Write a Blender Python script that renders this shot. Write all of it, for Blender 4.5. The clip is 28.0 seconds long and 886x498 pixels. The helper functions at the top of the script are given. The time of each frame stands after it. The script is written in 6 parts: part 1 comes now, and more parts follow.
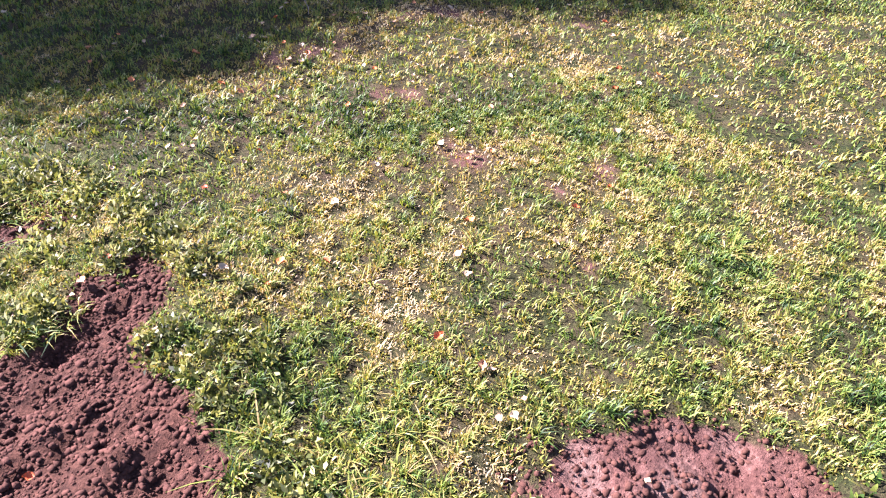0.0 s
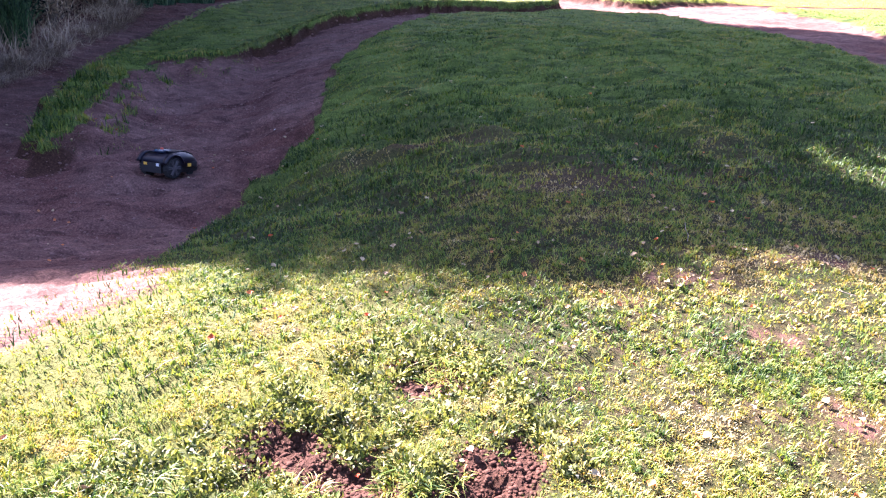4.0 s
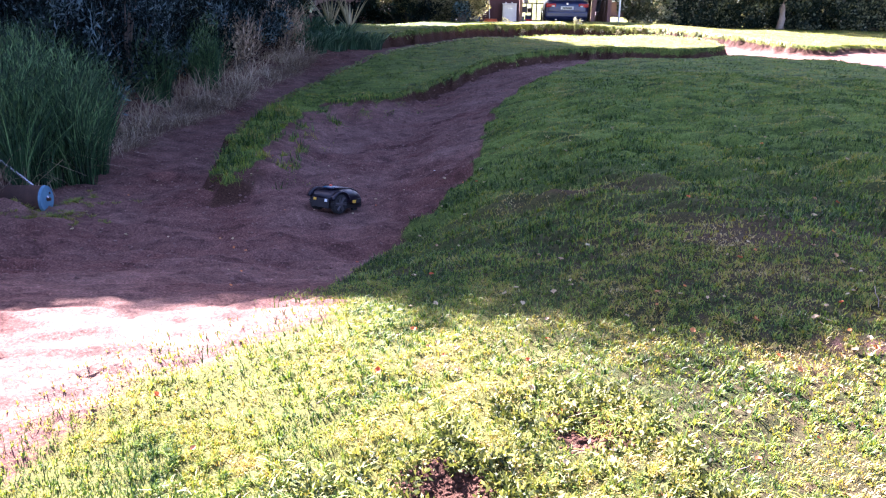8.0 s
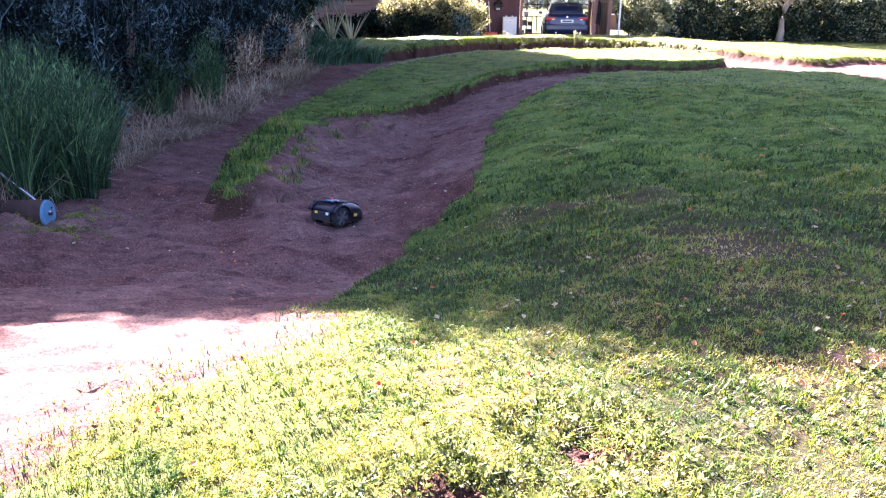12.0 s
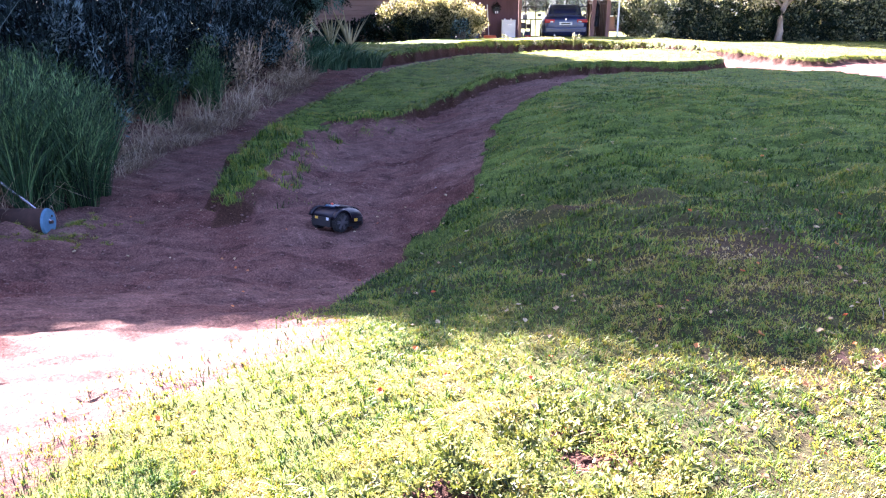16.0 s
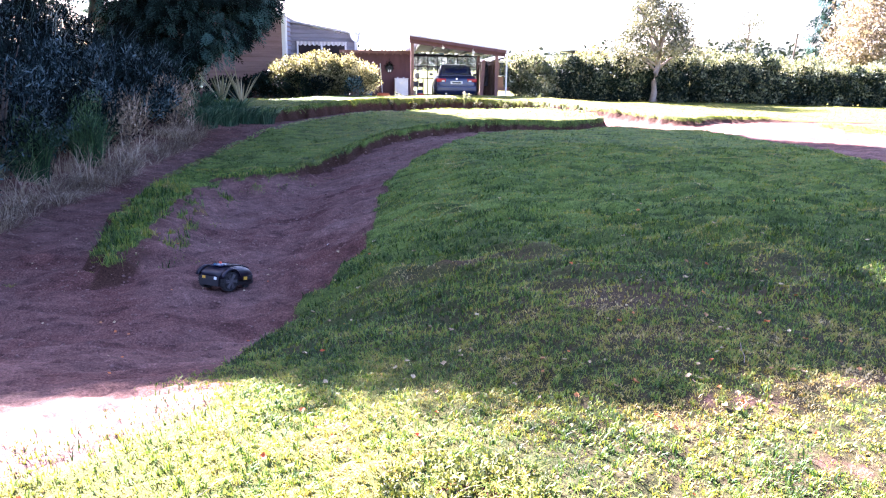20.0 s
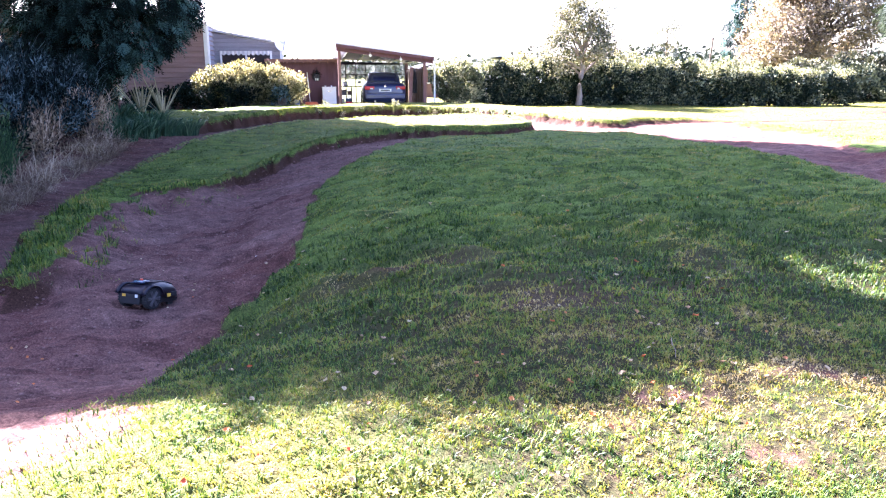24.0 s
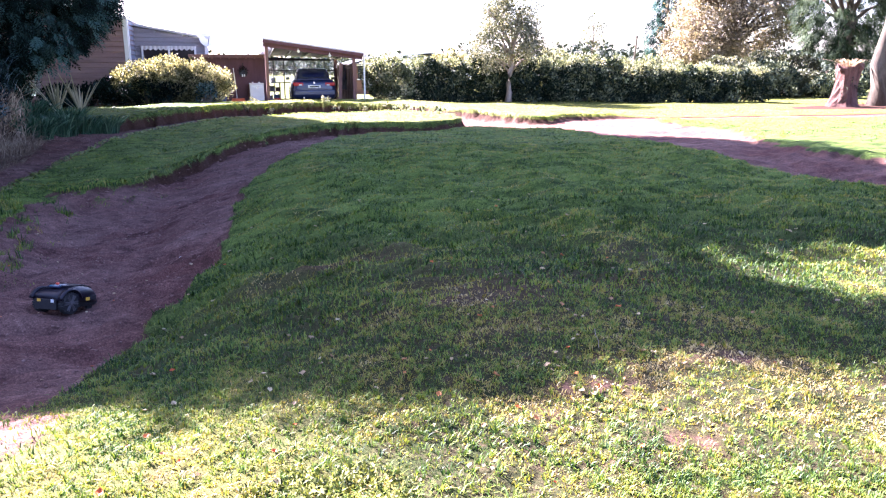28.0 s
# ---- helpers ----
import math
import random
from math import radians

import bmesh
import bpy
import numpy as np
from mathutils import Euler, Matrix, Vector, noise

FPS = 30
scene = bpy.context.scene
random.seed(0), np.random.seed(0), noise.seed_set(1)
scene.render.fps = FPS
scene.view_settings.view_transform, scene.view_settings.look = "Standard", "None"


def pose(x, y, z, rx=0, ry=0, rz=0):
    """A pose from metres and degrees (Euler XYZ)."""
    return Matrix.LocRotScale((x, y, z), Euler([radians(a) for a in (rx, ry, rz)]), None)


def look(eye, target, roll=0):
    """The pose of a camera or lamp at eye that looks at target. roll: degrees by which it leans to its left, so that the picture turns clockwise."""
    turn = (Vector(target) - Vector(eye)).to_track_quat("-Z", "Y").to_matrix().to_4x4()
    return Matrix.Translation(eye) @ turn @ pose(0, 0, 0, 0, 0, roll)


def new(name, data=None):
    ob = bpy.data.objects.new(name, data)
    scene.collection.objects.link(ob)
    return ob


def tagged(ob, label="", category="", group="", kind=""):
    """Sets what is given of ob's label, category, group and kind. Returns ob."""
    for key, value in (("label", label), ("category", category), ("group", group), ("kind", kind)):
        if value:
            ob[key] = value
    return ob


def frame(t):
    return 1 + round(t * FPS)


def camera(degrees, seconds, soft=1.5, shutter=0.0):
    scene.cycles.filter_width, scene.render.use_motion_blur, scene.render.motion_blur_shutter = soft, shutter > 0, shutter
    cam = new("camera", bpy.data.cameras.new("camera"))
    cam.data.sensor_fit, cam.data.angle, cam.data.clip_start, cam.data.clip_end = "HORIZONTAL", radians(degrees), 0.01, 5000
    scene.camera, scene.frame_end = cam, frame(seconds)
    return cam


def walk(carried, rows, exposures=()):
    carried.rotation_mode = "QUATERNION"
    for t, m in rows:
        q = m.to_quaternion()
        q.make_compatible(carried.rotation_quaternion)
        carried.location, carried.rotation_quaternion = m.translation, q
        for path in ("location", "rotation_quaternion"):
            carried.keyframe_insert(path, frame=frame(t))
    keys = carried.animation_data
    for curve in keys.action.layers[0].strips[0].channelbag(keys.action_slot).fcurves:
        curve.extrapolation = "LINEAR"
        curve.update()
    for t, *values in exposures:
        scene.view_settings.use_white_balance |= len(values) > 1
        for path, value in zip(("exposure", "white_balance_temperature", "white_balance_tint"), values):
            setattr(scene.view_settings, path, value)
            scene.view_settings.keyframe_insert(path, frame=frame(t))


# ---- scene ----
cam = camera(61.900, 28.0, soft=1.2)

# seconds, eye x, y, z in metres, then heading (to the left of +y), pitch and lean in degrees
PATH = [
    (0, 0.404, -0.037, 1.452, -35.67, -37.02, 1.81),
    (0.5, 0.349, -0.039, 1.463, -30.32, -36.08, 1.28),
    (1, 0.305, -0.039, 1.484, -26.56, -34.44, 1.13),
    (1.5, 0.241, 0.002, 1.485, -22.64, -32.64, 1.26),
    (2, 0.206, 0.007, 1.509, -18.59, -30.65, 1.00),
    (2.5, 0.168, 0.003, 1.532, -15.56, -29.07, 1.18),
    (3, 0.134, 0.007, 1.560, -13.02, -26.80, 1.18),
    (3.5, 0.099, -0.012, 1.585, -11.14, -24.60, 1.51),
    (5.5, 0.034, -0.007, 1.599, -3.70, -20.32, 0.94),
    (6, 0.008, -0.004, 1.604, -1.82, -20.37, 0.75),
    (6.5, -0.011, -0.009, 1.607, 0.57, -20.20, 0.28),
    (7, -0.032, -0.014, 1.594, 3.25, -20.68, 0.59),
    (7.5, -0.029, -0.009, 1.600, 3.02, -20.19, 0.55),
    (8, -0.032, -0.011, 1.603, 2.54, -19.75, 0.57),
    (8.5, -0.029, -0.010, 1.603, 2.77, -19.71, 0.44),
    (9, -0.032, -0.006, 1.605, 2.40, -19.57, 0.67),
    (9.5, -0.026, -0.002, 1.605, 2.63, -19.49, 0.46),
    (10, -0.027, -0.004, 1.604, 2.49, -19.42, 0.54),
    (10.5, -0.029, -0.005, 1.608, 2.44, -19.32, 0.59),
    (11, -0.028, -0.012, 1.612, 2.55, -19.12, 0.58),
    (11.5, -0.029, -0.015, 1.613, 2.74, -18.58, 0.66),
    (12, -0.028, -0.013, 1.612, 2.67, -18.80, 0.32),
    (12.5, -0.027, -0.006, 1.614, 2.67, -18.73, -0.01),
    (14.5, -0.030, -0.001, 1.610, 3.19, -18.70, -0.36),
    (15, -0.025, -0.001, 1.610, 3.23, -18.59, -0.48),
    (15.5, -0.020, -0.001, 1.612, 2.94, -18.70, -0.29),
    (16, -0.022, 0.002, 1.614, 2.79, -18.54, -0.36),
    (16.5, -0.010, -0.000, 1.615, 1.62, -17.74, -0.03),
    (17, 0.000, 0.000, 1.624, 0.08, -16.91, -0.00),
    (17.5, 0.013, -0.006, 1.626, -0.92, -16.47, 0.29),
    (18, 0.022, -0.021, 1.634, -1.81, -15.77, 0.17),
    (18.5, 0.022, -0.026, 1.638, -2.89, -15.49, 0.16),
    (19, 0.032, -0.033, 1.643, -3.57, -14.91, 0.14),
    (19.5, 0.045, -0.037, 1.641, -4.50, -14.58, 0.33),
    (20, 0.047, -0.040, 1.649, -5.35, -14.36, 0.75),
    (20.5, 0.046, -0.042, 1.644, -5.25, -14.08, 0.55),
    (22.5, 0.069, 0.048, 1.615, -6.84, -13.13, 0.59),
    (23, 0.074, 0.049, 1.608, -8.24, -13.50, 0.41),
    (23.5, 0.092, 0.047, 1.611, -9.99, -13.57, 0.23),
    (24, 0.100, 0.049, 1.610, -10.48, -13.74, -0.14),
    (24.5, 0.108, 0.051, 1.607, -11.76, -14.20, 0.05),
    (25, 0.116, 0.053, 1.603, -12.65, -14.22, -0.13),
    (25.5, 0.118, 0.046, 1.604, -13.30, -14.18, -0.07),
    (26, 0.121, 0.044, 1.608, -13.37, -13.85, -0.06),
    (26.5, 0.129, 0.042, 1.607, -13.58, -13.79, -0.22),
    (27, 0.135, 0.041, 1.608, -13.63, -13.75, -0.25),
    (27.5, 0.135, 0.040, 1.608, -14.19, -13.84, -0.05),
    (28, 0.146, 0.037, 1.609, -15.72, -14.00, 0.09),
]
rows = [(t, pose(x, y, z, 90 + pitch, 0, yaw) @ pose(0, 0, 0, 0, 0, lean)) for t, x, y, z, yaw, pitch, lean in PATH]
EXPOSURES = [(0.0, 3.03, 5700, 46), (1.0, 3.1, 5680, 46), (2.0, 3.34, 5780, 43), (3.5, 3.75, 5830, 41), (5.5, 3.95, 5780, 40), (7.0, 3.86, 5780, 40), (9.0, 4.25, 5780, 40), (12.5, 4.34, 5780, 39), (17.0, 4.36, 5780, 39), (20.0, 4.46, 5650, 39), (24.0, 4.48, 5620, 39), (26.0, 4.4, 5620, 39), (28.0, 4.1, 5650, 39)]
walk(cam, rows, EXPOSURES)

# ---- sky and sun: low autumn sun ahead and to the left of the camera ----
SUN_LEFT, SUN_HIGH = 35.0, 36.0
world = bpy.data.worlds.new("sky")
scene.world = world
world.use_nodes = True
wt = world.node_tree
wt.nodes.clear()
sky = wt.nodes.new("ShaderNodeTexSky")
sky.sky_type, sky.sun_disc = "NISHITA", False
sky.sun_elevation, sky.sun_rotation = radians(SUN_HIGH), radians(-SUN_LEFT)
sky.air_density, sky.dust_density, sky.ozone_density = 1.0, 1.5, 1.2
back = wt.nodes.new("ShaderNodeBackground")
back.inputs["Strength"].default_value = 0.040
wout = wt.nodes.new("ShaderNodeOutputWorld")
wt.links.new(sky.outputs[0], back.inputs[0])
wt.links.new(back.outputs[0], wout.inputs[0])
lamp = bpy.data.lights.new("sun", "SUN")
lamp.energy, lamp.angle, lamp.color = 5.0, radians(0.55), (1.0, 0.93, 0.80)
sun = new("sun", lamp)
sun_from = Vector((-math.sin(radians(SUN_LEFT)) * math.cos(radians(SUN_HIGH)), math.cos(radians(SUN_LEFT)) * math.cos(radians(SUN_HIGH)), math.sin(radians(SUN_HIGH))))
sun.matrix_world = look(sun_from * 60, (0, 0, 0))


# ---- materials ----
class Nodes:
    """A small writer of node materials."""

    def __init__(self, name):
        self.mat = bpy.data.materials.new(name)
        self.mat.use_nodes = True
        self.t = self.mat.node_tree
        self.bsdf = self.t.nodes["Principled BSDF"]
        self.out = self.t.nodes["Material Output"]

    def add(self, kind, **inputs):
        n = self.t.nodes.new(kind)
        for k, v in inputs.items():
            self.set(n.inputs[k.replace("_", " ")], v)
        return n

    def set(self, socket, v):
        if isinstance(v, bpy.types.NodeSocket):
            self.t.links.new(v, socket)
        else:
            socket.default_value = v

    def noise(self, scale, detail=4, rough=0.6, coords=None, stretch=None):
        n = self.add("ShaderNodeTexNoise")
        n.inputs["Scale"].default_value, n.inputs["Detail"].default_value, n.inputs["Roughness"].default_value = scale, detail, rough
        c = coords if coords is not None else self.add("ShaderNodeTexCoord").outputs["Object"]
        if stretch:
            m = self.add("ShaderNodeMapping")
            m.inputs["Scale"].default_value = stretch
            self.t.links.new(c, m.inputs["Vector"])
            c = m.outputs[0]
        self.t.links.new(c, n.inputs["Vector"])
        return n.outputs["Fac"]

    def ramp(self, fac, stops):
        r = self.add("ShaderNodeValToRGB")
        e = r.color_ramp.elements
        while len(e) < len(stops):
            e.new(0.5)
        for el, (p, c) in zip(e, stops):
            el.position, el.color = p, (*c, 1) if len(c) == 3 else c
        self.t.links.new(fac, r.inputs[0])
        return r.outputs["Color"]

    def mix(self, fac, a, b, mode="MIX"):
        m = self.add("ShaderNodeMix")
        m.data_type, m.blend_type = "RGBA", mode
        for s, v in ((m.inputs[0], fac), (m.inputs[6], a), (m.inputs[7], b)):
            self.set(s, (*v, 1) if isinstance(v, tuple) and len(v) == 3 else v)
        return m.outputs[2]

    def math(self, op, a, b=0.5):
        m = self.add("ShaderNodeMath")
        m.operation = op
        self.set(m.inputs[0], a)
        self.set(m.inputs[1], b)
        return m.outputs[0]

    def bump(self, height, strength=0.4, distance=0.02):
        b = self.add("ShaderNodeBump")
        b.inputs["Strength"].default_value, b.inputs["Distance"].default_value = strength, distance
        self.t.links.new(height, b.inputs["Height"])
        self.t.links.new(b.outputs[0], self.bsdf.inputs["Normal"])

    def base(self, color, rough=0.7, metal=0.0, spec=0.5):
        self.set(self.bsdf.inputs["Base Color"], (*color, 1) if isinstance(color, tuple) and len(color) == 3 else color)
        self.set(self.bsdf.inputs["Roughness"], rough)
        self.bsdf.inputs["Metallic"].default_value = metal
        self.bsdf.inputs["Specular IOR Level"].default_value = spec
        return self.mat


def plain(name, a, b, scale=8.0, rough=0.6, metal=0.0, bump=0.15, stretch=None, spec=0.5, dist=0.01):
    """A surface that wavers between two colours at two scales, with a fine relief."""
    n = Nodes(name)
    big, fine = n.noise(scale, 5, 0.6, stretch=stretch), n.noise(scale * 9, 3, 0.7, stretch=stretch)
    f = n.math("MULTIPLY_ADD", fine, 0.45)
    n.t.nodes[-1].inputs[2].default_value = 0.0
    f = n.math("ADD", n.math("MULTIPLY", big, 0.6), n.math("MULTIPLY", fine, 0.4))
    col = n.ramp(f, [(0.32, a), (0.68, b)])
    r = n.math("ADD", n.math("MULTIPLY", fine, 0.2), rough - 0.1)
    if bump:
        n.bump(f, bump, dist)
    return n.base(col, r, metal, spec)


def leafy(name, stops, through_light=0.45, rough=0.55, attr="tint", shine=(1.05, 1.0, 0.6), spec=0.25):
    """Leaves and blades: colour by each one's tint, light passing through."""
    n = Nodes(name)
    a = n.add("ShaderNodeAttribute")
    a.attribute_name = attr
    col = n.ramp(a.outputs["Fac"], stops)
    n.base(col, rough, 0.0, spec)
    tr = n.add("ShaderNodeBsdfTranslucent")
    n.t.links.new(n.mix(1.0, col, shine, "MULTIPLY"), tr.inputs["Color"])
    m = n.add("ShaderNodeMixShader")
    m.inputs[0].default_value = through_light
    n.t.links.new(n.bsdf.outputs[0], m.inputs[1])
    n.t.links.new(tr.outputs[0], m.inputs[2])
    n.t.links.new(m.outputs[0], n.out.inputs["Surface"])
    return n.mat


M_GRASS = leafy("grass", [(0.0, (0.014, 0.045, 0.008)), (0.15, (0.102, 0.190, 0.030)), (0.38, (0.182, 0.236, 0.038)), (0.6, (0.265, 0.244, 0.052)), (0.8, (0.33, 0.255, 0.10)), (1.0, (0.50, 0.44, 0.25))], 0.34, 0.5, shine=(1.22, 1.0, 0.38))
M_WEED = leafy("low weed leaf", [(0.0, (0.018, 0.030, 0.008)), (0.5, (0.120, 0.145, 0.036)), (0.8, (0.21, 0.235, 0.070)), (1.0, (0.34, 0.36, 0.16))], 0.3, shine=(1.1, 1.0, 0.5))
# conifer and shrub tints: deep shade in the dark end, highlights in the pale
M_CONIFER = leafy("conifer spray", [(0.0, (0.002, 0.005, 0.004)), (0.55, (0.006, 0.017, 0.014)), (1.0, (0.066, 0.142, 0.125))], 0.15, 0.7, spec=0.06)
# lighter, less blue copy of the conifer spray for the tree in the sun
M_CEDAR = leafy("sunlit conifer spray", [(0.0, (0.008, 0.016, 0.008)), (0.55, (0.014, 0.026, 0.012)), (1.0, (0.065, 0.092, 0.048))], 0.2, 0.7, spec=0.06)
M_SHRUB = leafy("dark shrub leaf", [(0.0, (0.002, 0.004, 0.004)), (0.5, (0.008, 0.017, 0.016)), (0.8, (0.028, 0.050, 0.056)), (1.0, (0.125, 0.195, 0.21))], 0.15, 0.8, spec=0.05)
M_BROOM = leafy("broom stems", [(0.0, (0.004, 0.014, 0.008)), (0.6, (0.027, 0.080, 0.034)), (1.0, (0.13, 0.25, 0.10))], 0.2)
M_DRY = leafy("dry grass", [(0.0, (0.10, 0.07, 0.05)), (0.5, (0.30, 0.22, 0.15)), (1.0, (0.60, 0.50, 0.38))], 0.25)
M_GOLD = leafy("yellow green leaf", [(0.0, (0.025, 0.030, 0.016)), (0.45, (0.17, 0.165, 0.075)), (1.0, (0.46, 0.43, 0.27))], 0.4)
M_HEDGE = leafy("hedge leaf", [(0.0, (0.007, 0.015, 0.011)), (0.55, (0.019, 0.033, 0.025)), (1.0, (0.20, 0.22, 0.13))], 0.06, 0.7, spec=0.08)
M_TREE = leafy("tree leaf", [(0.0, (0.03, 0.038, 0.022)), (0.6, (0.105, 0.115, 0.070)), (1.0, (0.31, 0.30, 0.22))], 0.25)
M_WILLOW = leafy("autumn leaf", [(0.0, (0.09, 0.072, 0.05)), (0.5, (0.22, 0.185, 0.13)), (1.0, (0.42, 0.36, 0.27))], 0.28)
# sunlight on the hedge tops is put into this pale leaf colour
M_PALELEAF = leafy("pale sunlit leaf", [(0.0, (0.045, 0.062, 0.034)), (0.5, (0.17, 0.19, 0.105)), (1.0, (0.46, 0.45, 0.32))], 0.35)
M_STRAP = leafy("strap leaf", [(0.0, (0.010, 0.030, 0.018)), (0.6, (0.045, 0.115, 0.065)), (1.0, (0.18, 0.30, 0.18))], 0.3)
M_FLAX = leafy("variegated flax", [(0.0, (0.11, 0.13, 0.06)), (0.5, (0.34, 0.31, 0.18)), (1.0, (0.58, 0.53, 0.36))], 0.3)
M_LITTER = leafy("fallen leaf", [(0.0, (0.28, 0.055, 0.012)), (0.4, (0.45, 0.14, 0.03)), (0.6, (0.45, 0.28, 0.08)), (1.0, (0.62, 0.52, 0.36))], 0.25)
M_BARK = plain("bark", (0.05, 0.04, 0.032), (0.16, 0.13, 0.10), 6, 0.9, 0, 0.8, (1, 1, 0.25), 0.2, 0.03)
M_PALEBARK = plain("pale bark", (0.13, 0.10, 0.085), (0.36, 0.30, 0.26), 4, 0.85, 0, 0.6, (1, 1, 0.3), 0.2, 0.03)
M_OLDWOOD = plain("weathered stump wood", (0.035, 0.016, 0.014), (0.15, 0.075, 0.062), 5, 0.9, 0, 0.9, (1, 1, 0.25), 0.2, 0.05)
M_FARWOOD = leafy("distant foliage", [(0.0, (0.022, 0.032, 0.024)), (0.6, (0.050, 0.066, 0.046)), (1.0, (0.10, 0.115, 0.08))], 0.05, 0.9)


# ---- helpers of the build ----
def mesh_of(name, verts, faces, material, **attrs):
    """A mesh from arrays: verts (n, 3), faces (m, 3 or 4); attrs are one float a vertex."""
    verts, faces = np.asarray(verts, np.float32), np.asarray(faces, np.int32)
    me = bpy.data.meshes.new(name)
    k = faces.shape[1]
    me.vertices.add(len(verts))
    me.vertices.foreach_set("co", verts.ravel())
    me.loops.add(faces.size)
    me.loops.foreach_set("vertex_index", faces.ravel())
    me.polygons.add(len(faces))
    me.polygons.foreach_set("loop_start", np.arange(0, faces.size, k, dtype=np.int32))
    for key, values in attrs.items():
        me.attributes.new(key, "FLOAT", "POINT").data.foreach_set("value", np.asarray(values, np.float32))
    me.materials.append(material)
    me.update(calc_edges=True)
    return me


def part(name, bm, material, parent, label="", smooth=False):
    """Links a bmesh (or a ready mesh) as one mesh object under a thing or a part."""
    if isinstance(bm, bmesh.types.BMesh):
        me = bpy.data.meshes.new(name)
        bmesh.ops.recalc_face_normals(bm, faces=bm.faces)
        bm.to_mesh(me)
        bm.free()
        me.materials.append(material)
        if smooth:
            me.shade_smooth()
    else:
        me = bm
    ob = new(name, me)
    ob.parent = parent
    if label:
        ob["label"] = label
    return ob


def empty(name, m, label, category, group="", kind=""):
    ob = new(name)
    ob.empty_display_size = 0.1
    ob.matrix_world = m
    return tagged(ob, label, category, group, kind)


def box(sx, sy, sz, x=0, y=0, z=0, bevel=0.0, turn=None, bm=None):
    """A bevelled box whose base stands centred on x, y at height z."""
    bm = bm or bmesh.new()
    m = Matrix.Translation((x, y, z + sz / 2)) @ (turn or Matrix()) @ Matrix.Diagonal((sx, sy, sz, 1))
    vs = bmesh.ops.create_cube(bm, size=1, matrix=m)["verts"]
    if bevel:
        es = list({e for v in vs for e in v.link_edges})
        bmesh.ops.bevel(bm, geom=es, offset=bevel, segments=2, affect="EDGES", profile=0.6)
    return bm


def rod(a, b, r, r2=None, n=10, bm=None, caps=True):
    """A round bar from a to b, tapering from r to r2."""
    bm = bm or bmesh.new()
    a, b = Vector(a), Vector(b)
    m = Matrix.Translation((a + b) / 2) @ (b - a).to_track_quat("Z", "Y").to_matrix().to_4x4()
    bmesh.ops.create_cone(bm, cap_ends=caps, segments=n, radius1=r, radius2=r if r2 is None else r2, depth=(b - a).length, matrix=m)
    return bm


def limb(points, radii, n=8, bm=None, rough=0.0, seed=0):
    """A tapered, bent round limb through the points."""
    bm = bm or bmesh.new()
    rng = random.Random(seed)
    rings = []
    pts = [Vector(p) for p in points]
    for i, (p, r) in enumerate(zip(pts, radii)):
        d = (pts[min(i + 1, len(pts) - 1)] - pts[max(i - 1, 0)]).normalized()
        q = d.to_track_quat("Z", "Y")
        rings.append([bm.verts.new(p + q @ Vector((math.cos(a), math.sin(a), 0)) * r * (1 + rough * rng.uniform(-1, 1))) for a in (2 * math.pi * k / n for k in range(n))])
    for r0, r1 in zip(rings, rings[1:]):
        for k in range(n):
            bm.faces.new((r0[k], r0[(k + 1) % n], r1[(k + 1) % n], r1[k]))
    bm.faces.new(rings[0][::-1])
    bm.faces.new(rings[-1])
    return bm


def step(a, b, x):
    t = np.clip((x - a) / (b - a), 0, 1)
    return t * t * (3 - 2 * t)


def smooth_outline(points, n=8):
    """A closed curve through plan points."""
    p = np.array(points, float)
    out = []
    for i in range(len(p)):
        p0, p1, p2, p3 = p[i - 1], p[i], p[(i + 1) % len(p)], p[(i + 2) % len(p)]
        for t in np.arange(n) / n:
            out.append(0.5 * (2 * p1 + (p2 - p0) * t + (2 * p0 - 5 * p1 + 4 * p2 - p3) * t * t + (3 * p1 - p0 - 3 * p2 + p3) * t**3))
    return np.array(out)


def inside(outline, x, y):
    """Signed distance to a closed outline, positive inside."""
    x, y = np.asarray(x, float), np.asarray(y, float)
    if x.size < 500:
        a, b = outline, np.roll(outline, -1, 0)
        d, px, py = b - a, x.reshape(-1, 1), y.reshape(-1, 1)
        t = np.clip(((px - a[:, 0]) * d[:, 0] + (py - a[:, 1]) * d[:, 1]) / ((d * d).sum(1) + 1e-12), 0, 1)
        near = np.hypot(px - a[:, 0] - t * d[:, 0], py - a[:, 1] - t * d[:, 1]).min(1)
        cross = ((a[:, 1] > py) != (b[:, 1] > py)) & (px < d[:, 0] * (py - a[:, 1]) / np.where(d[:, 1] == 0, 1, d[:, 1]) + a[:, 0])
        return (np.where(cross.sum(1) % 2, 1, -1) * near).reshape(x.shape)
    best, odd = np.full(x.shape, 1e9), np.zeros(x.shape, bool)
    for (ax, ay), (bx, by) in zip(outline, np.roll(outline, -1, 0)):
        dx, dy = bx - ax, by - ay
        t = np.clip(((x - ax) * dx + (y - ay) * dy) / (dx * dx + dy * dy + 1e-12), 0, 1)
        best = np.minimum(best, (x - ax - t * dx) ** 2 + (y - ay - t * dy) ** 2)
        if dy:
            odd ^= ((ay > y) != (by > y)) & (x < dx * (y - ay) / dy + ax)
    return np.where(odd, 1, -1) * np.sqrt(best)


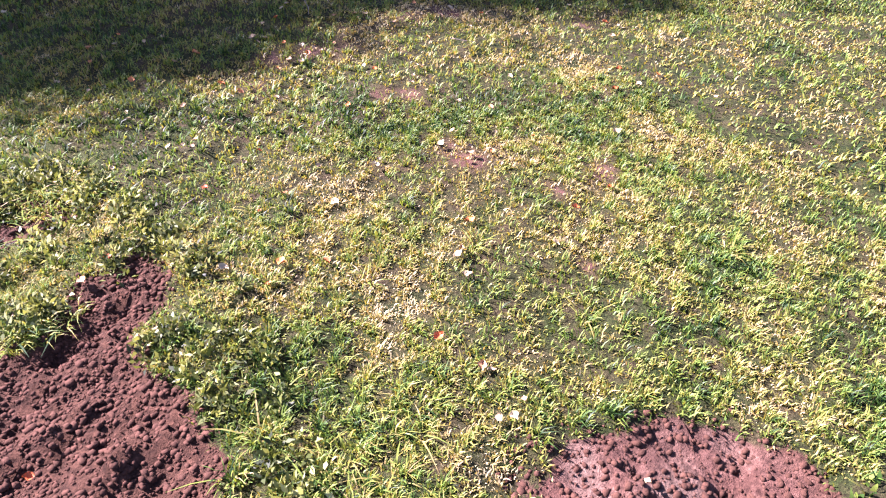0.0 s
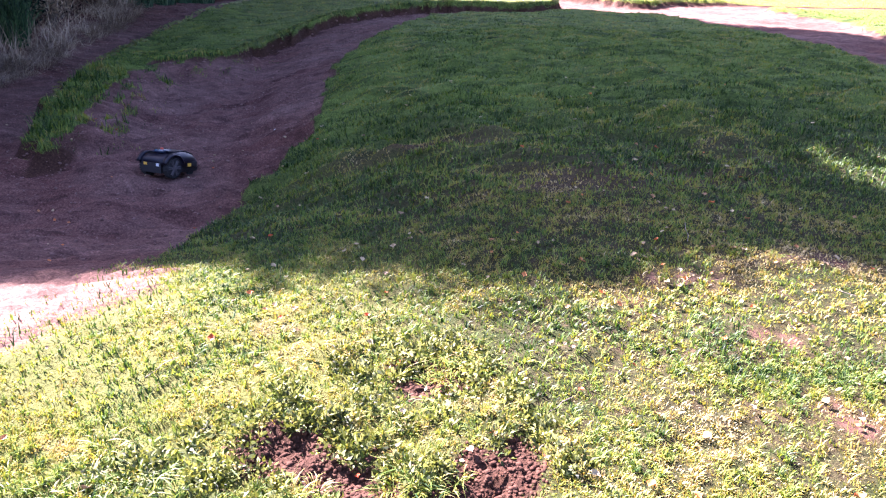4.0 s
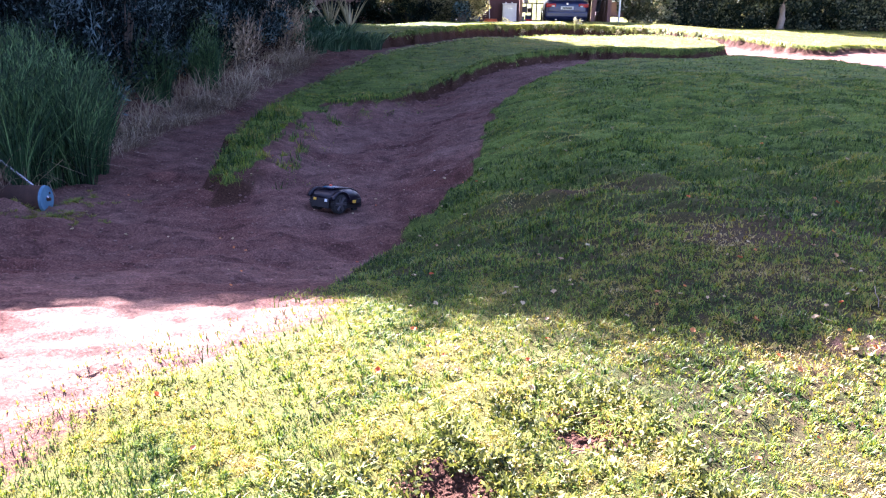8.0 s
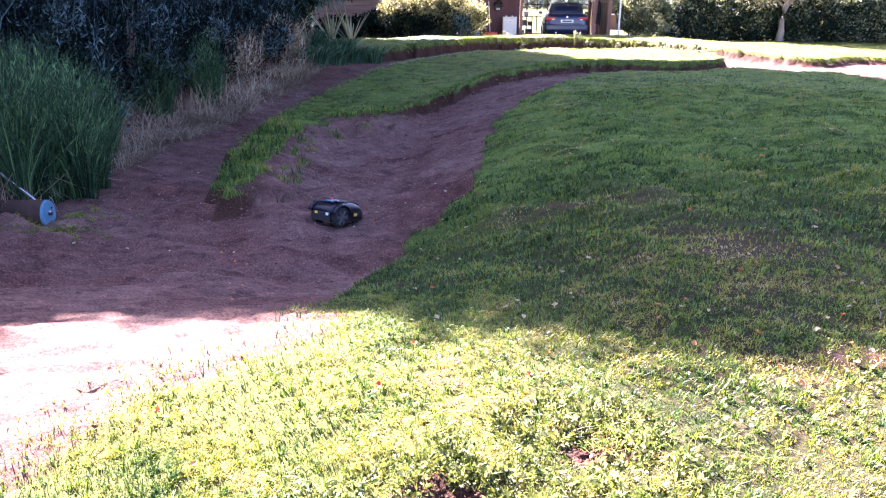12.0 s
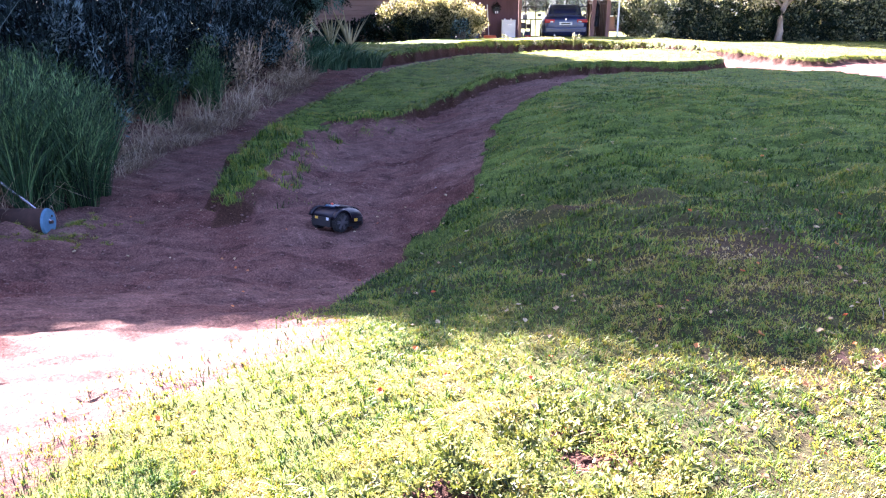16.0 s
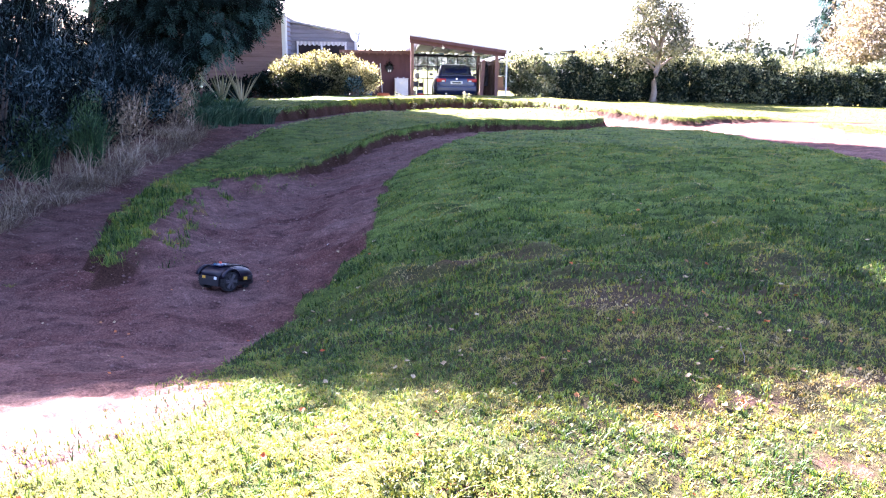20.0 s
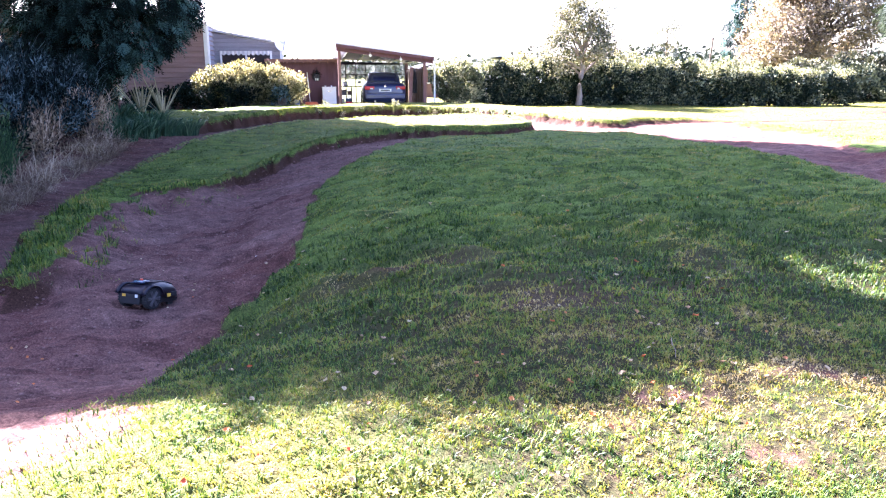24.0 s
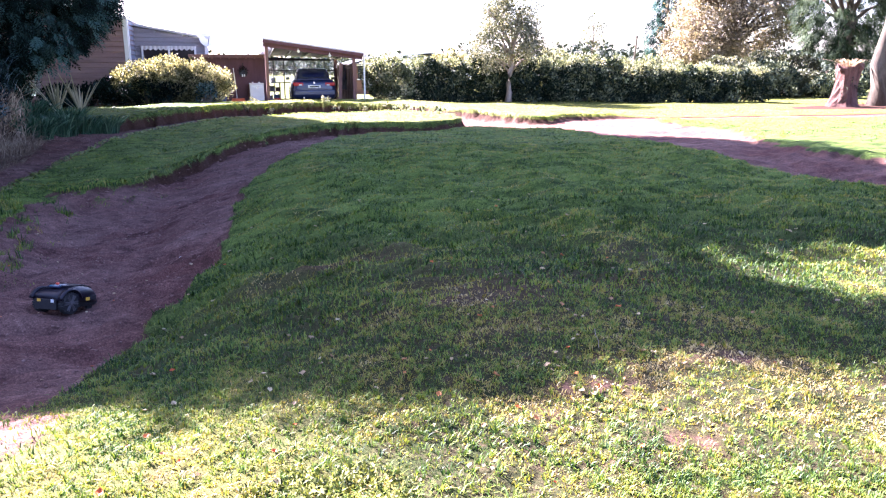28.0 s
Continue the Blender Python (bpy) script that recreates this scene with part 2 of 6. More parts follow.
class Waves:
    """Cheap smooth noise in the plan: summed waves at random headings; about -1 to 1."""

    def __init__(self, seed, size, n=14):
        r = np.random.default_rng(seed)
        a, k = r.uniform(0, 2 * np.pi, n), 2 * np.pi / (size * r.uniform(0.55, 1.8, n))
        self.k, self.p = np.stack([np.cos(a) * k, np.sin(a) * k]), r.uniform(0, 2 * np.pi, n)

    def __call__(self, x, y):
        s = np.zeros(np.shape(x))
        for kx, ky, p in zip(*self.k, self.p):
            s += np.sin(kx * x + ky * y + p)
        return s / math.sqrt(len(self.p) * 0.9)


# ---- the plan of the ground: lawns, the sunken dirt track and its banks ----
LAWN = smooth_outline([(-0.98, 4.45), (-0.95, 5.6), (-0.74, 6.45), (-0.45, 7.2), (-0.10, 8.1), (0.05, 9.2), (0.19, 11.3), (0.50, 12.7), (1.2, 14.3), (2.5, 16.8), (4.0, 18.0), (5.9, 18.5), (8.4, 17.8), (9.0, 15.2), (8.65, 12.0), (8.3, 9.4), (8.7, 7.9), (10.5, 4.5), (13, -3), (6, -9), (-4, -8), (-3.2, -2), (-1.9, 1.0), (-1.58, 2.1), (-1.46, 2.65), (-1.14, 3.0), (-0.88, 3.4), (-0.80, 3.9)])
ISLAND = smooth_outline([(-2.92, 8.0), (-3.25, 9.1), (-3.45, 10.0), (-3.60, 11.25), (-3.66, 12.5), (-3.50, 13.9), (-3.25, 15.3), (-2.80, 17.0), (-1.95, 18.8), (-0.85, 20.3), (0.6, 21.9), (2.6, 23.6), (4.6, 23.5), (6.2, 22.0), (6.3, 20.4), (5.9, 19.25), (4.5, 19.0), (3.0, 18.8), (1.8, 18.1), (0.84, 17.3), (0.15, 16.5), (-0.6, 15.5), (-1.1, 14.7), (-1.4, 14.1), (-1.75, 13.65), (-2.3, 13.4), (-2.75, 13.2), (-2.92, 12.4), (-3.02, 11.3), (-2.98, 10.2), (-2.86, 9.2), (-2.78, 8.5)], 6)
OUTER = smooth_outline([(-8, 19.8), (-4.2, 20.6), (-2.6, 22.5), (-0.1, 26.0), (2.9, 27.0), (5.6, 25.9), (7.4, 22.9), (8.9, 20.4), (10.8, 21.6), (17.5, 20.9), (26, 20.6), (60, 14), (140, 60), (60, 220), (-120, 200), (-160, 60), (-60, 12), (-16, 14)])
RIGHT = smooth_outline([(11.9, 19.2), (12.3, 17.0), (11.8, 14.8), (10.9, 12.4), (11.1, 10.2), (13.5, 5), (22, -4), (60, -30), (80, 8), (30, 17.5), (17, 19.6)])
LEFTBANK = smooth_outline([(-4.2, 6.3), (-4.5, 7.3), (-5.1, 9.4), (-5.15, 10.9), (-4.65, 13.5), (-3.95, 17.8), (-4.4, 20.2), (-10, 20), (-60, 30), (-60, -30), (-6, -6), (-4.6, 2)])
BARE_NEAR = smooth_outline([(-0.22, 1.98), (-0.20, 2.13), (-0.10, 2.20), (0.0, 2.12), (0.10, 2.02), (0.22, 1.96), (0.22, 1.88), (0.32, 1.82), (0.42, 1.88), (0.52, 1.97), (0.62, 1.96), (0.70, 1.86), (0.68, 1.74), (0.58, 1.66), (0.60, 1.50), (0.66, 1.38), (0.62, 1.24), (0.55, 1.05), (0.30, 0.98), (0.02, 1.1), (-0.10, 1.42), (0.02, 1.58), (0.10, 1.70), (0.06, 1.86), (-0.08, 1.92)], 5)
BARE_LEFT = smooth_outline([(-0.50, 1.84), (-0.36, 1.78), (-0.31, 1.68), (-0.30, 1.50), (-0.4, 1.2), (-0.75, 1.1), (-0.85, 1.6)], 6)
BARE_RIGHT = smooth_outline([(1.14, 0.62), (1.25, 0.73), (1.40, 0.69), (1.52, 0.63), (1.64, 0.57), (1.71, 0.44), (1.6, 0.15), (1.2, 0.2)], 6)
BARE_TUFT = smooth_outline([(0.33, 2.53), (0.60, 2.50), (0.62, 2.38), (0.48, 2.34), (0.36, 2.38)], 6)
BARE_FAR = smooth_outline([(20.6, 24.2), (22.0, 25.3), (25, 26.6), (29, 26), (30, 23), (26, 22.6), (23, 22.8)], 6)
WORN = ((1.86, 3.2, 0.09), (2.0, 1.95, 0.06), (2.05, 2.6, 0.05), (2.75, 3.35, 0.08), (1.45, 2.95, 0.03), (2.3, 1.6, 0.05), (2.9, 2.2, 0.06), (-0.1, 2.95, 0.03), (1.35, 0.95, 0.04), (3.4, 2.8, 0.07), (1.7, 1.3, 0.03))

edge_wave, edge_fine = Waves(3, 0.45), Waves(4, 0.12)
roll_big, roll_mid, roll_fine, clod_wave, roll_small = Waves(5, 3.2), Waves(6, 0.7), Waves(7, 0.16), Waves(8, 0.05), Waves(9, 0.26)


def plan(x, y):
    """What the ground is at x, y: signed distances to the lawns and the bare soil, with ragged edges."""
    rag = 0.05 * edge_wave(x, y) + 0.02 * edge_fine(x, y) * step(9, 5, y)
    far = 1 + 0.02 * np.maximum(y, 0)
    lawn, island = inside(LAWN, x, y) + rag * far, inside(ISLAND, x, y) + 1.5 * rag * far
    outer, right, left = inside(OUTER, x, y) + rag * far, inside(RIGHT, x, y) + 2 * rag * far, inside(LEFTBANK, x, y) + 3 * rag
    bare = np.maximum.reduce([inside(o, x, y) for o in (BARE_NEAR, BARE_LEFT, BARE_RIGHT, BARE_TUFT, BARE_FAR)]) + 0.8 * rag
    return lawn, island, outer, right, left, bare


def gentle(x, y):
    """Where the near end of the bank slopes down to the track without a cut face."""
    return step(14.6, 13.2, y) * step(-3.35, -2.95, x) * step(8.0, 9.0, y)


def weedy(x, y, island):
    """Scattered low weeds on that gentle slope, 0 to 1."""
    return gentle(x, y) * step(-0.85, -0.25, island) * step(0.25, 0.65, edge_wave(1.3 * x, 0.9 * y) + 0.4 * edge_fine(x, y))


def land(x, y, known=None):
    """The height of the ground."""
    lawn, island, outer, right, left, bare = known or plan(x, y)
    z = -0.7 * step(1.6, -1.4, x) * step(2.6, 6.5, y) * (1 - step(11, 21, y))
    z = z + 0.12 * np.exp(-(((x - 4.5) / 3.5) ** 2) - ((y - 11) / 4.5) ** 2)
    near = np.clip(1 - np.hypot(x, y - 8) / 60, 0, 1)
    z = z + (0.035 * roll_big(x, y) * step(2, 6, y) + (0.010 + 0.016 * step(4.2, 6.5, y) - 0.012 * step(12, 16, y)) * roll_mid(x, y) + 0.016 * step(4.2, 6.5, y) * step(15, 10, y) * roll_mid(0.3 * x + 9, 1.6 * y) + 0.032 * step(4.2, 6.0, y) * step(15, 10, y) * roll_small(0.35 * x, 1.35 * y)) * near
    z = z + (0.24 - 0.08 * step(12, 15, y)) * step(-0.10 - 0.75 * gentle(x, y), 0.03, island) * (0.7 * step(7.3, 8.3, y) + 0.3 * step(8.3, 10.5, y))
    z = z + 0.29 * step(-0.09 - 0.2 * step(5.5, 8, x), 0.03 + 0.1 * step(5.5, 8, x), outer) * (1 - 0.85 * step(2, 7, outer)) * (1 - 0.6 * step(6, 10, x)) * (1 - step(10.5, 14, x))
    z = z + 0.06 * step(-0.25, 0.15, right) + 0.25 * step(-0.2, 1.4, left)
    dirt = 1 - step(-0.06, 0.06, np.maximum.reduce([lawn, island, outer, right]))
    z = z - 0.05 * dirt * step(4, 7, y) - 0.06 * dirt * step(11, 16, y) * (1 - step(7, 10, x)) * (1 - step(-1.5, 0.2, left))
    soil = np.maximum(dirt * near, step(-0.05, 0.04, bare))
    z = z - 0.035 * step(-0.06, 0.12, bare)
    close = step(7, 3, np.hypot(x, y))
    return z + soil * (0.011 * roll_fine(x, y) + 0.009 * clod_wave(x, y) * close) + (1 - soil) * 0.006 * roll_fine(x, y) * near


def graded(stops):
    """Grid lines whose spacing changes from stop to stop: (place, spacing)."""
    out = [stops[0][0]]
    for (a, da), (b, db) in zip(stops, stops[1:]):
        while out[-1] < b - 1e-6:
            out.append(min(b, out[-1] + da + (db - da) * (out[-1] - a) / (b - a)))
    return np.array(out)


gx = graded([(-3000, 700), (-200, 40), (-40, 4), (-8, 0.25), (-4, 0.07), (-1.2, 0.035), (2.2, 0.035), (5, 0.07), (12, 0.15), (40, 4), (200, 40), (3000, 700)])
gy = graded([(-600, 200), (-60, 12), (-6, 0.8), (0.1, 0.04), (2.9, 0.035), (5, 0.055), (10, 0.07), (21, 0.085), (28, 0.11), (45, 3), (200, 30), (4200, 800)])
X, Y = np.meshgrid(gx, gy)
known = plan(X, Y)
Zg = land(X, Y, known)
lawn, island, outer, right, left, bare = known
patchy = Waves(11, 0.9)
green = np.maximum.reduce([lawn, island, outer, right])
fade = 0.08 + 0.55 * step(-0.2, -0.9, X) * step(4.6, 4.0, Y)
cover = step(-fade, fade, green) * (1 - step(-0.05, 0.05, bare))
worn = np.full(X.shape, -9.0)
for wx, wy, wr in WORN:
    worn = np.maximum(worn, wr - np.hypot((X - wx) * 0.6, Y - wy))
worn = worn + 0.06 * edge_wave(X * 1.6, Y * 1.6) + 0.05 * edge_fine(X, Y)
cover = cover * (1 - 0.5 * step(-0.05, 0.06, worn))
cover = np.maximum(cover, 0.55 * weedy(X, Y, island))


def between(field, x, y):
    """A field of the ground's grid, read between its lines."""
    i, j = np.clip(np.searchsorted(gx, x) - 1, 0, len(gx) - 2), np.clip(np.searchsorted(gy, y) - 1, 0, len(gy) - 2)
    u, v = (x - gx[i]) / (gx[i + 1] - gx[i]), (y - gy[j]) / (gy[j + 1] - gy[j])
    return field[j, i] * (1 - u) * (1 - v) + field[j, i + 1] * u * (1 - v) + field[j + 1, i] * (1 - u) * v + field[j + 1, i + 1] * u * v


def height(x, y):
    return float(between(Zg, float(x), float(y)))


DRY_SPOTS = ((2.1, 5.0, 1.1, 0.7, 0.40), (1.75, 4.05, 0.7, 0.30, 0.45), (3.2, 5.6, 0.7, 0.35, 0.3), (1.3, 6.35, 1.15, 0.30, 0.55), (0.6, 6.15, 0.75, 0.28, 0.5), (2.3, 4.85, 0.8, 0.33, 0.6), (1.6, 4.6, 0.5, 0.2, 0.35), (1.86, 3.2, 0.40, 0.17, 0.8), (2.0, 2.0, 0.9, 0.6, 0.30), (2.7, 3.4, 0.5, 0.2, 0.45), (1.4, 2.6, 0.5, 0.3, 0.15), (-0.4, 3.1, 0.8, 0.4, 0.2))


def thatch(x, y):
    """Straw showing in the turf: brown streaks on the mound, worn spots in the near lawn."""
    d = 0 * x
    for cx, cy, rx, ry, amount in DRY_SPOTS:
        d = d + amount * np.exp(-(((x - cx) / rx) ** 2) - ((y - cy) / ry) ** 2)
    return np.clip(0.95 * d * (1.0 + 0.4 * roll_mid(0.5 * x, 2.0 * y)) + 0.5 * step(-0.08, 0.06, between(worn, x, y)), 0, 1)


ny, nx = X.shape
idx = np.arange(nx * ny).reshape(ny, nx)
quads = np.stack([idx[:-1, :-1], idx[:-1, 1:], idx[1:, 1:], idx[1:, :-1]], -1).reshape(-1, 4)

gm = Nodes("ground")
ga = gm.add("ShaderNodeAttribute")
ga.attribute_name = "cover"
crumb, lump, stain, tiny = gm.noise(55, 6, 0.7), gm.noise(9, 5, 0.6), gm.noise(0.7, 4, 0.55), gm.noise(240, 3, 0.7)
gw = gm.add("ShaderNodeAttribute")
gw.attribute_name = "dug"
drycol = gm.mix(gm.ramp(stain, [(0.35, (0, 0, 0)), (0.7, (1, 1, 1))]), gm.ramp(crumb, [(0.3, (0.042, 0.018, 0.014)), (0.55, (0.146, 0.069, 0.056)), (0.8, (0.30, 0.19, 0.155))]), gm.ramp(crumb, [(0.3, (0.086, 0.048, 0.042)), (0.6, (0.235, 0.148, 0.120)), (0.85, (0.40, 0.30, 0.245))]))
drycol = gm.mix(0.9, drycol, gm.ramp(gm.noise(4.0, 7, 0.74, stretch=(0.7, 1.4, 1)), [(0.30, (0.22, 0.19, 0.20)), (0.50, (0.82, 0.76, 0.74)), (0.62, (1.15, 1.10, 1.05)), (0.78, (1.7, 1.65, 1.6))]), "MULTIPLY")
# dug soil colour, which also stands in for shade on the cut banks
dug_shade_col = gm.ramp(crumb, [(0.3, (0.014, 0.007, 0.005)), (0.55, (0.058, 0.028, 0.018)), (0.72, (0.125, 0.061, 0.040)), (0.9, (0.22, 0.135, 0.095))])
# pale dust of the right patch; near left it also paints sun on dirt
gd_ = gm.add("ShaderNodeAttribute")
gd_.attribute_name = "dust_and_sun"
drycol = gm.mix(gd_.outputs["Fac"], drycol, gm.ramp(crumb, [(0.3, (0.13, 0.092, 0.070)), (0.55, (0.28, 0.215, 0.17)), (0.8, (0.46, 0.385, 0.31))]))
soilcol = gm.mix(gw.outputs["Fac"], drycol, dug_shade_col)
turf = gm.mix(gm.ramp(lump, [(0.4, (0, 0, 0)), (0.7, (1, 1, 1))]), gm.ramp(crumb, [(0.3, (0.008, 0.013, 0.005)), (0.7, (0.040, 0.055, 0.015))]), gm.ramp(crumb, [(0.3, (0.018, 0.013, 0.008)), (0.7, (0.085, 0.062, 0.035))]))
gl_ = gm.add("ShaderNodeAttribute")
gl_.attribute_name = "lush"
streak = gm.noise(3.2, 6, 0.72, stretch=(0.45, 1.7, 1))
dense = gm.mix(gm.ramp(streak, [(0.36, (0, 0, 0)), (0.56, (1, 1, 1))]), gm.ramp(crumb, [(0.35, (0.008, 0.016, 0.005)), (0.65, (0.040, 0.072, 0.018))]), gm.ramp(crumb, [(0.35, (0.045, 0.085, 0.018)), (0.65, (0.17, 0.23, 0.050))]))
turf = gm.mix(gl_.outputs["Fac"], turf, dense)
# pale: sunlight on the far and near left lawn, put into the turf colour
gp_ = gm.add("ShaderNodeAttribute")
gp_.attribute_name = "pale"
turf = gm.mix(gp_.outputs["Fac"], turf, gm.ramp(crumb, [(0.3, (0.075, 0.092, 0.018)), (0.7, (0.20, 0.205, 0.048))]))
gt_ = gm.add("ShaderNodeAttribute")
gt_.attribute_name = "thatch"
turf = gm.mix(gm.math("MULTIPLY", gt_.outputs["Fac"], gm.ramp(streak, [(0.30, (0.35, 0.35, 0.35)), (0.6, (1, 1, 1))])), turf, gm.ramp(crumb, [(0.3, (0.028, 0.017, 0.011)), (0.7, (0.125, 0.074, 0.046))]))
turf = gm.mix(0.8, turf, gm.ramp(tiny, [(0.36, (0.30, 0.30, 0.28)), (0.64, (1.4, 1.4, 1.3))]), "MULTIPLY")
edge = gm.ramp(gm.math("ADD", ga.outputs["Fac"], gm.math("MULTIPLY", gm.math("SUBTRACT", crumb, 0.5), 0.9)), [(0.42, (0, 0, 0)), (0.58, (1, 1, 1))])
gm.base(gm.mix(edge, soilcol, turf), 0.95, 0, 0.1)
gm.bump(gm.math("ADD", gm.math("MULTIPLY", crumb, 0.7), gm.math("MULTIPLY", tiny, 0.3)), 0.7, 0.025)
# dug: real bare patches, plus dark bands painting shade on the bank faces
ground = new("ground", mesh_of("ground", np.stack([X, Y, Zg], -1).reshape(-1, 3), quads, gm.mat, cover=cover.ravel(), thatch=thatch(X, Y).ravel(), dust_and_sun=np.maximum(np.clip(0.12 + 0.2 * edge_wave(2 * X, 2 * Y) + 0.15 * edge_fine(X, Y), 0, 1) * step(-0.1, 0.05, inside(BARE_RIGHT, X, Y)), 0.10 * step(5.0, 2.6, Y) * step(0.9, 0.1, X) * np.clip(0.75 + 0.25 * patchy(X, Y), 0, 1)).ravel(), pale=(step(18.0, 20.5, Y) * step(-1.5, 2.5, X) * (1 - 0.45 * (island > 0)) + 0.55 * step(1.0, -0.2, X) * step(4.6, 3.8, Y) * step(0.2, 1.8, Y)).ravel(), dug=np.maximum(0.25 * step(-0.9, -0.15, lawn) * step(5.0, 5.8, Y) * step(12, 9, Y) * step(2, 0.5, X) * np.clip(0.7 + 0.4 * patchy(2 * X, Y), 0, 1), np.maximum(step(-0.10, 0.0, bare) * (1 - 0.5 * step(-0.12, 0.0, inside(BARE_RIGHT, X, Y))), np.maximum(step(13, 15, Y) * step(-0.22, -0.12, outer) * (outer < 0.3), step(7.0, 7.6, Y) * step(-0.20, -0.10, island) * (island < 0.3) * (1 - 0.6 * gentle(X, Y))))).ravel(), lush=step(4.2, 8.5, Y).ravel()))
ground.data.shade_smooth()
tagged(ground, "uneven ground of worn lawn and reddish bare dirt track", "ground", kind="structure")

# ---- grass blades ----
worn_spots = worn
dry_big, dry_mid, dry_fine, clumpy = Waves(21, 1.6), Waves(22, 0.45), Waves(23, 0.13), Waves(24, 0.07)


def streaky(x, y):
    """Darker, longer tufts lying in streaks across the mound."""
    return step(0.35, 0.85, roll_small(0.4 * x, 1.4 * y) + 0.7 * dry_fine(0.45 * x, 1.4 * y))


def dry_and_lit(x, y):
    """How dry the turf is: brown streaks on the mound, bleached near the bare patches; sun and sky light are put into
    the same tint.
    """
    d = 0.30 + 0.17 * dry_big(x, y) + 0.17 * dry_mid(x, y) + 0.13 * dry_fine(x, y) - 0.10 * clumpy(x, y) + step(4.2, 6, y) * (0.08 * roll_mid(0.3 * x + 9, 1.6 * y) + 0.05 * roll_small(0.4 * x, 1.4 * y) - 0.32 * streaky(x, y) * step(20, 15, y))
    # the last term paints the sunlit far lawn as drier blades
    d = d + 0.13 * step(3.6, 2.6, y) * step(0.5, 1.3, x) - 0.09 * step(3.8, 6, y) + 0.38 * step(18.2, 20.5, y) * step(-1.5, 2.5, x)
    d = d + 0.5 * thatch(x, y) - 0.06 * (x < -1.2) * step(6, 8, y)
    # open sky light on the upper mound, less at its lower right, as tint
    d = d + 0.16 * step(6.3, 9.0, y) * step(20, 17, y) - 0.12 * step(3.8, 4.4, y) * step(6.6, 5.4, y) * step(0.2, 1.5, x)
    return np.clip(d, 0, 1)


def blades(name, label, x0, x1, y0, y1, per_m2, tall, wide, seed, droop=0.5, keep=None):
    """Grass as single bent blades of two triangles, on the lawns of one stretch of the plan."""
    r = np.random.default_rng(seed)
    n = int((x1 - x0) * (y1 - y0) * per_m2)
    x, y = r.uniform(x0, x1, n), r.uniform(y0, y1, n)
    lawn, island, outer, right, left, bare = (between(k, x, y) for k in known)
    thin = (0.45 + 0.55 * step(-0.9, 0.3, patchy(x, y) + 0.5 * dry_mid(x, y))) * (0.5 + 0.5 * step(-0.6, 0.5, clumpy(x, y) + 0.4 * dry_fine(x, y)))
    thin = thin * (1 - 0.45 * step(4.5, 6, y) * step(0.1, -0.9, roll_small(0.4 * x, 1.4 * y)))
    fade = 0.055 + 0.5 * step(-0.2, -0.9, x) * step(4.6, 4.0, y)
    green = step(-fade, fade, np.maximum.reduce([lawn, island, outer, right])) * (1 - step(-0.06, 0.02, bare)) * thin
    green = np.maximum(green, 0.6 * weedy(x, y, island))
    green = green * (1 - 0.45 * thatch(x, y) * step(3.9, 4.6, y))
    green = np.where(left > 0.3, 0, green)
    green = green * (1 - 0.7 * step(-0.07, 0.05, between(worn_spots, x, y)))
    ok = r.uniform(0, 1, n) < green
    if keep is not None:
        ok &= keep(x, y)
    x, y = x[ok], y[ok]
    n = len(x)
    z = between(Zg, x, y)
    d = dry_and_lit(x, y)
    a = r.uniform(0, 2 * np.pi, n)
    t = tall * r.uniform(0.45, 1.3, n) * (1 - 0.45 * d) * (1 + 0.42 * clumpy(x, y)) * (1 + 0.5 * step(4.2, 6, y) * streaky(x, y))
    lean = t * droop * r.uniform(0.3, 1.7, n)
    w = wide * r.uniform(0.7, 1.3, n)
    b = a + r.uniform(-0.6, 0.6, n)
    base = np.stack([x, y, z - 0.004], -1)
    side = np.stack([-np.sin(b), np.cos(b), 0 * b], -1) * w[:, None] / 2
    mid = base + np.stack([np.cos(a) * lean * 0.35, np.sin(a) * lean * 0.35, t * 0.65], -1)
    tip = base + np.stack([np.cos(a) * lean, np.sin(a) * lean, t * r.uniform(0.75, 1.0, n)], -1)
    if y0 < 8:
        v = np.stack([base - side, base + side, mid + side * 0.7, mid - side * 0.7, tip], 1)
        i = np.arange(n)[:, None] * 5
        f = np.concatenate([i + [0, 1, 2], i + [0, 2, 3], i + [3, 2, 4]])
    else:  # far off, one slim triangle a blade
        v = np.stack([base - side, base + side, tip], 1)
        f = np.arange(n)[:, None] * 3 + [0, 1, 2]
    corners = v.shape[1]
    tint = np.clip(d + r.normal(0, 1, n) * np.interp(y, (3, 4.5, 9), (0.19, 0.16, 0.10)), 0, 1)
    ob = new(name, mesh_of(name, v.reshape(-1, 3), f, M_GRASS, tint=np.repeat(tint, corners)))
    tagged(ob, label, "grass", kind="stuff")
    return n


GRASS_LABEL = "short patchy green lawn grass with dry blades"
blades("lawn_grass", GRASS_LABEL, -2.2, 3.0, 0.25, 2.4, 36000, 0.024, 0.0042, 31, 0.75)
blades("lawn_grass", GRASS_LABEL, 3.0, 6.0, 0.0, 2.4, 6500, 0.026, 0.007, 37, 0.9)
blades("lawn_grass", GRASS_LABEL, -2.2, 6.2, 2.4, 4.6, 13500, 0.025, 0.0058, 32, 0.8)
blades("lawn_grass", GRASS_LABEL, -1.2, 8.8, 4.6, 8.0, 4800, 0.034, 0.0088, 33, 0.8)
blades("lawn_grass", GRASS_LABEL, -4.2, 9.3, 8.0, 14.0, 2900, 0.028, 0.013, 34, 0.7)
blades("lawn_grass", GRASS_LABEL, -4.2, 13, 14.0, 21.0, 1100, 0.024, 0.017, 35, 0.9)
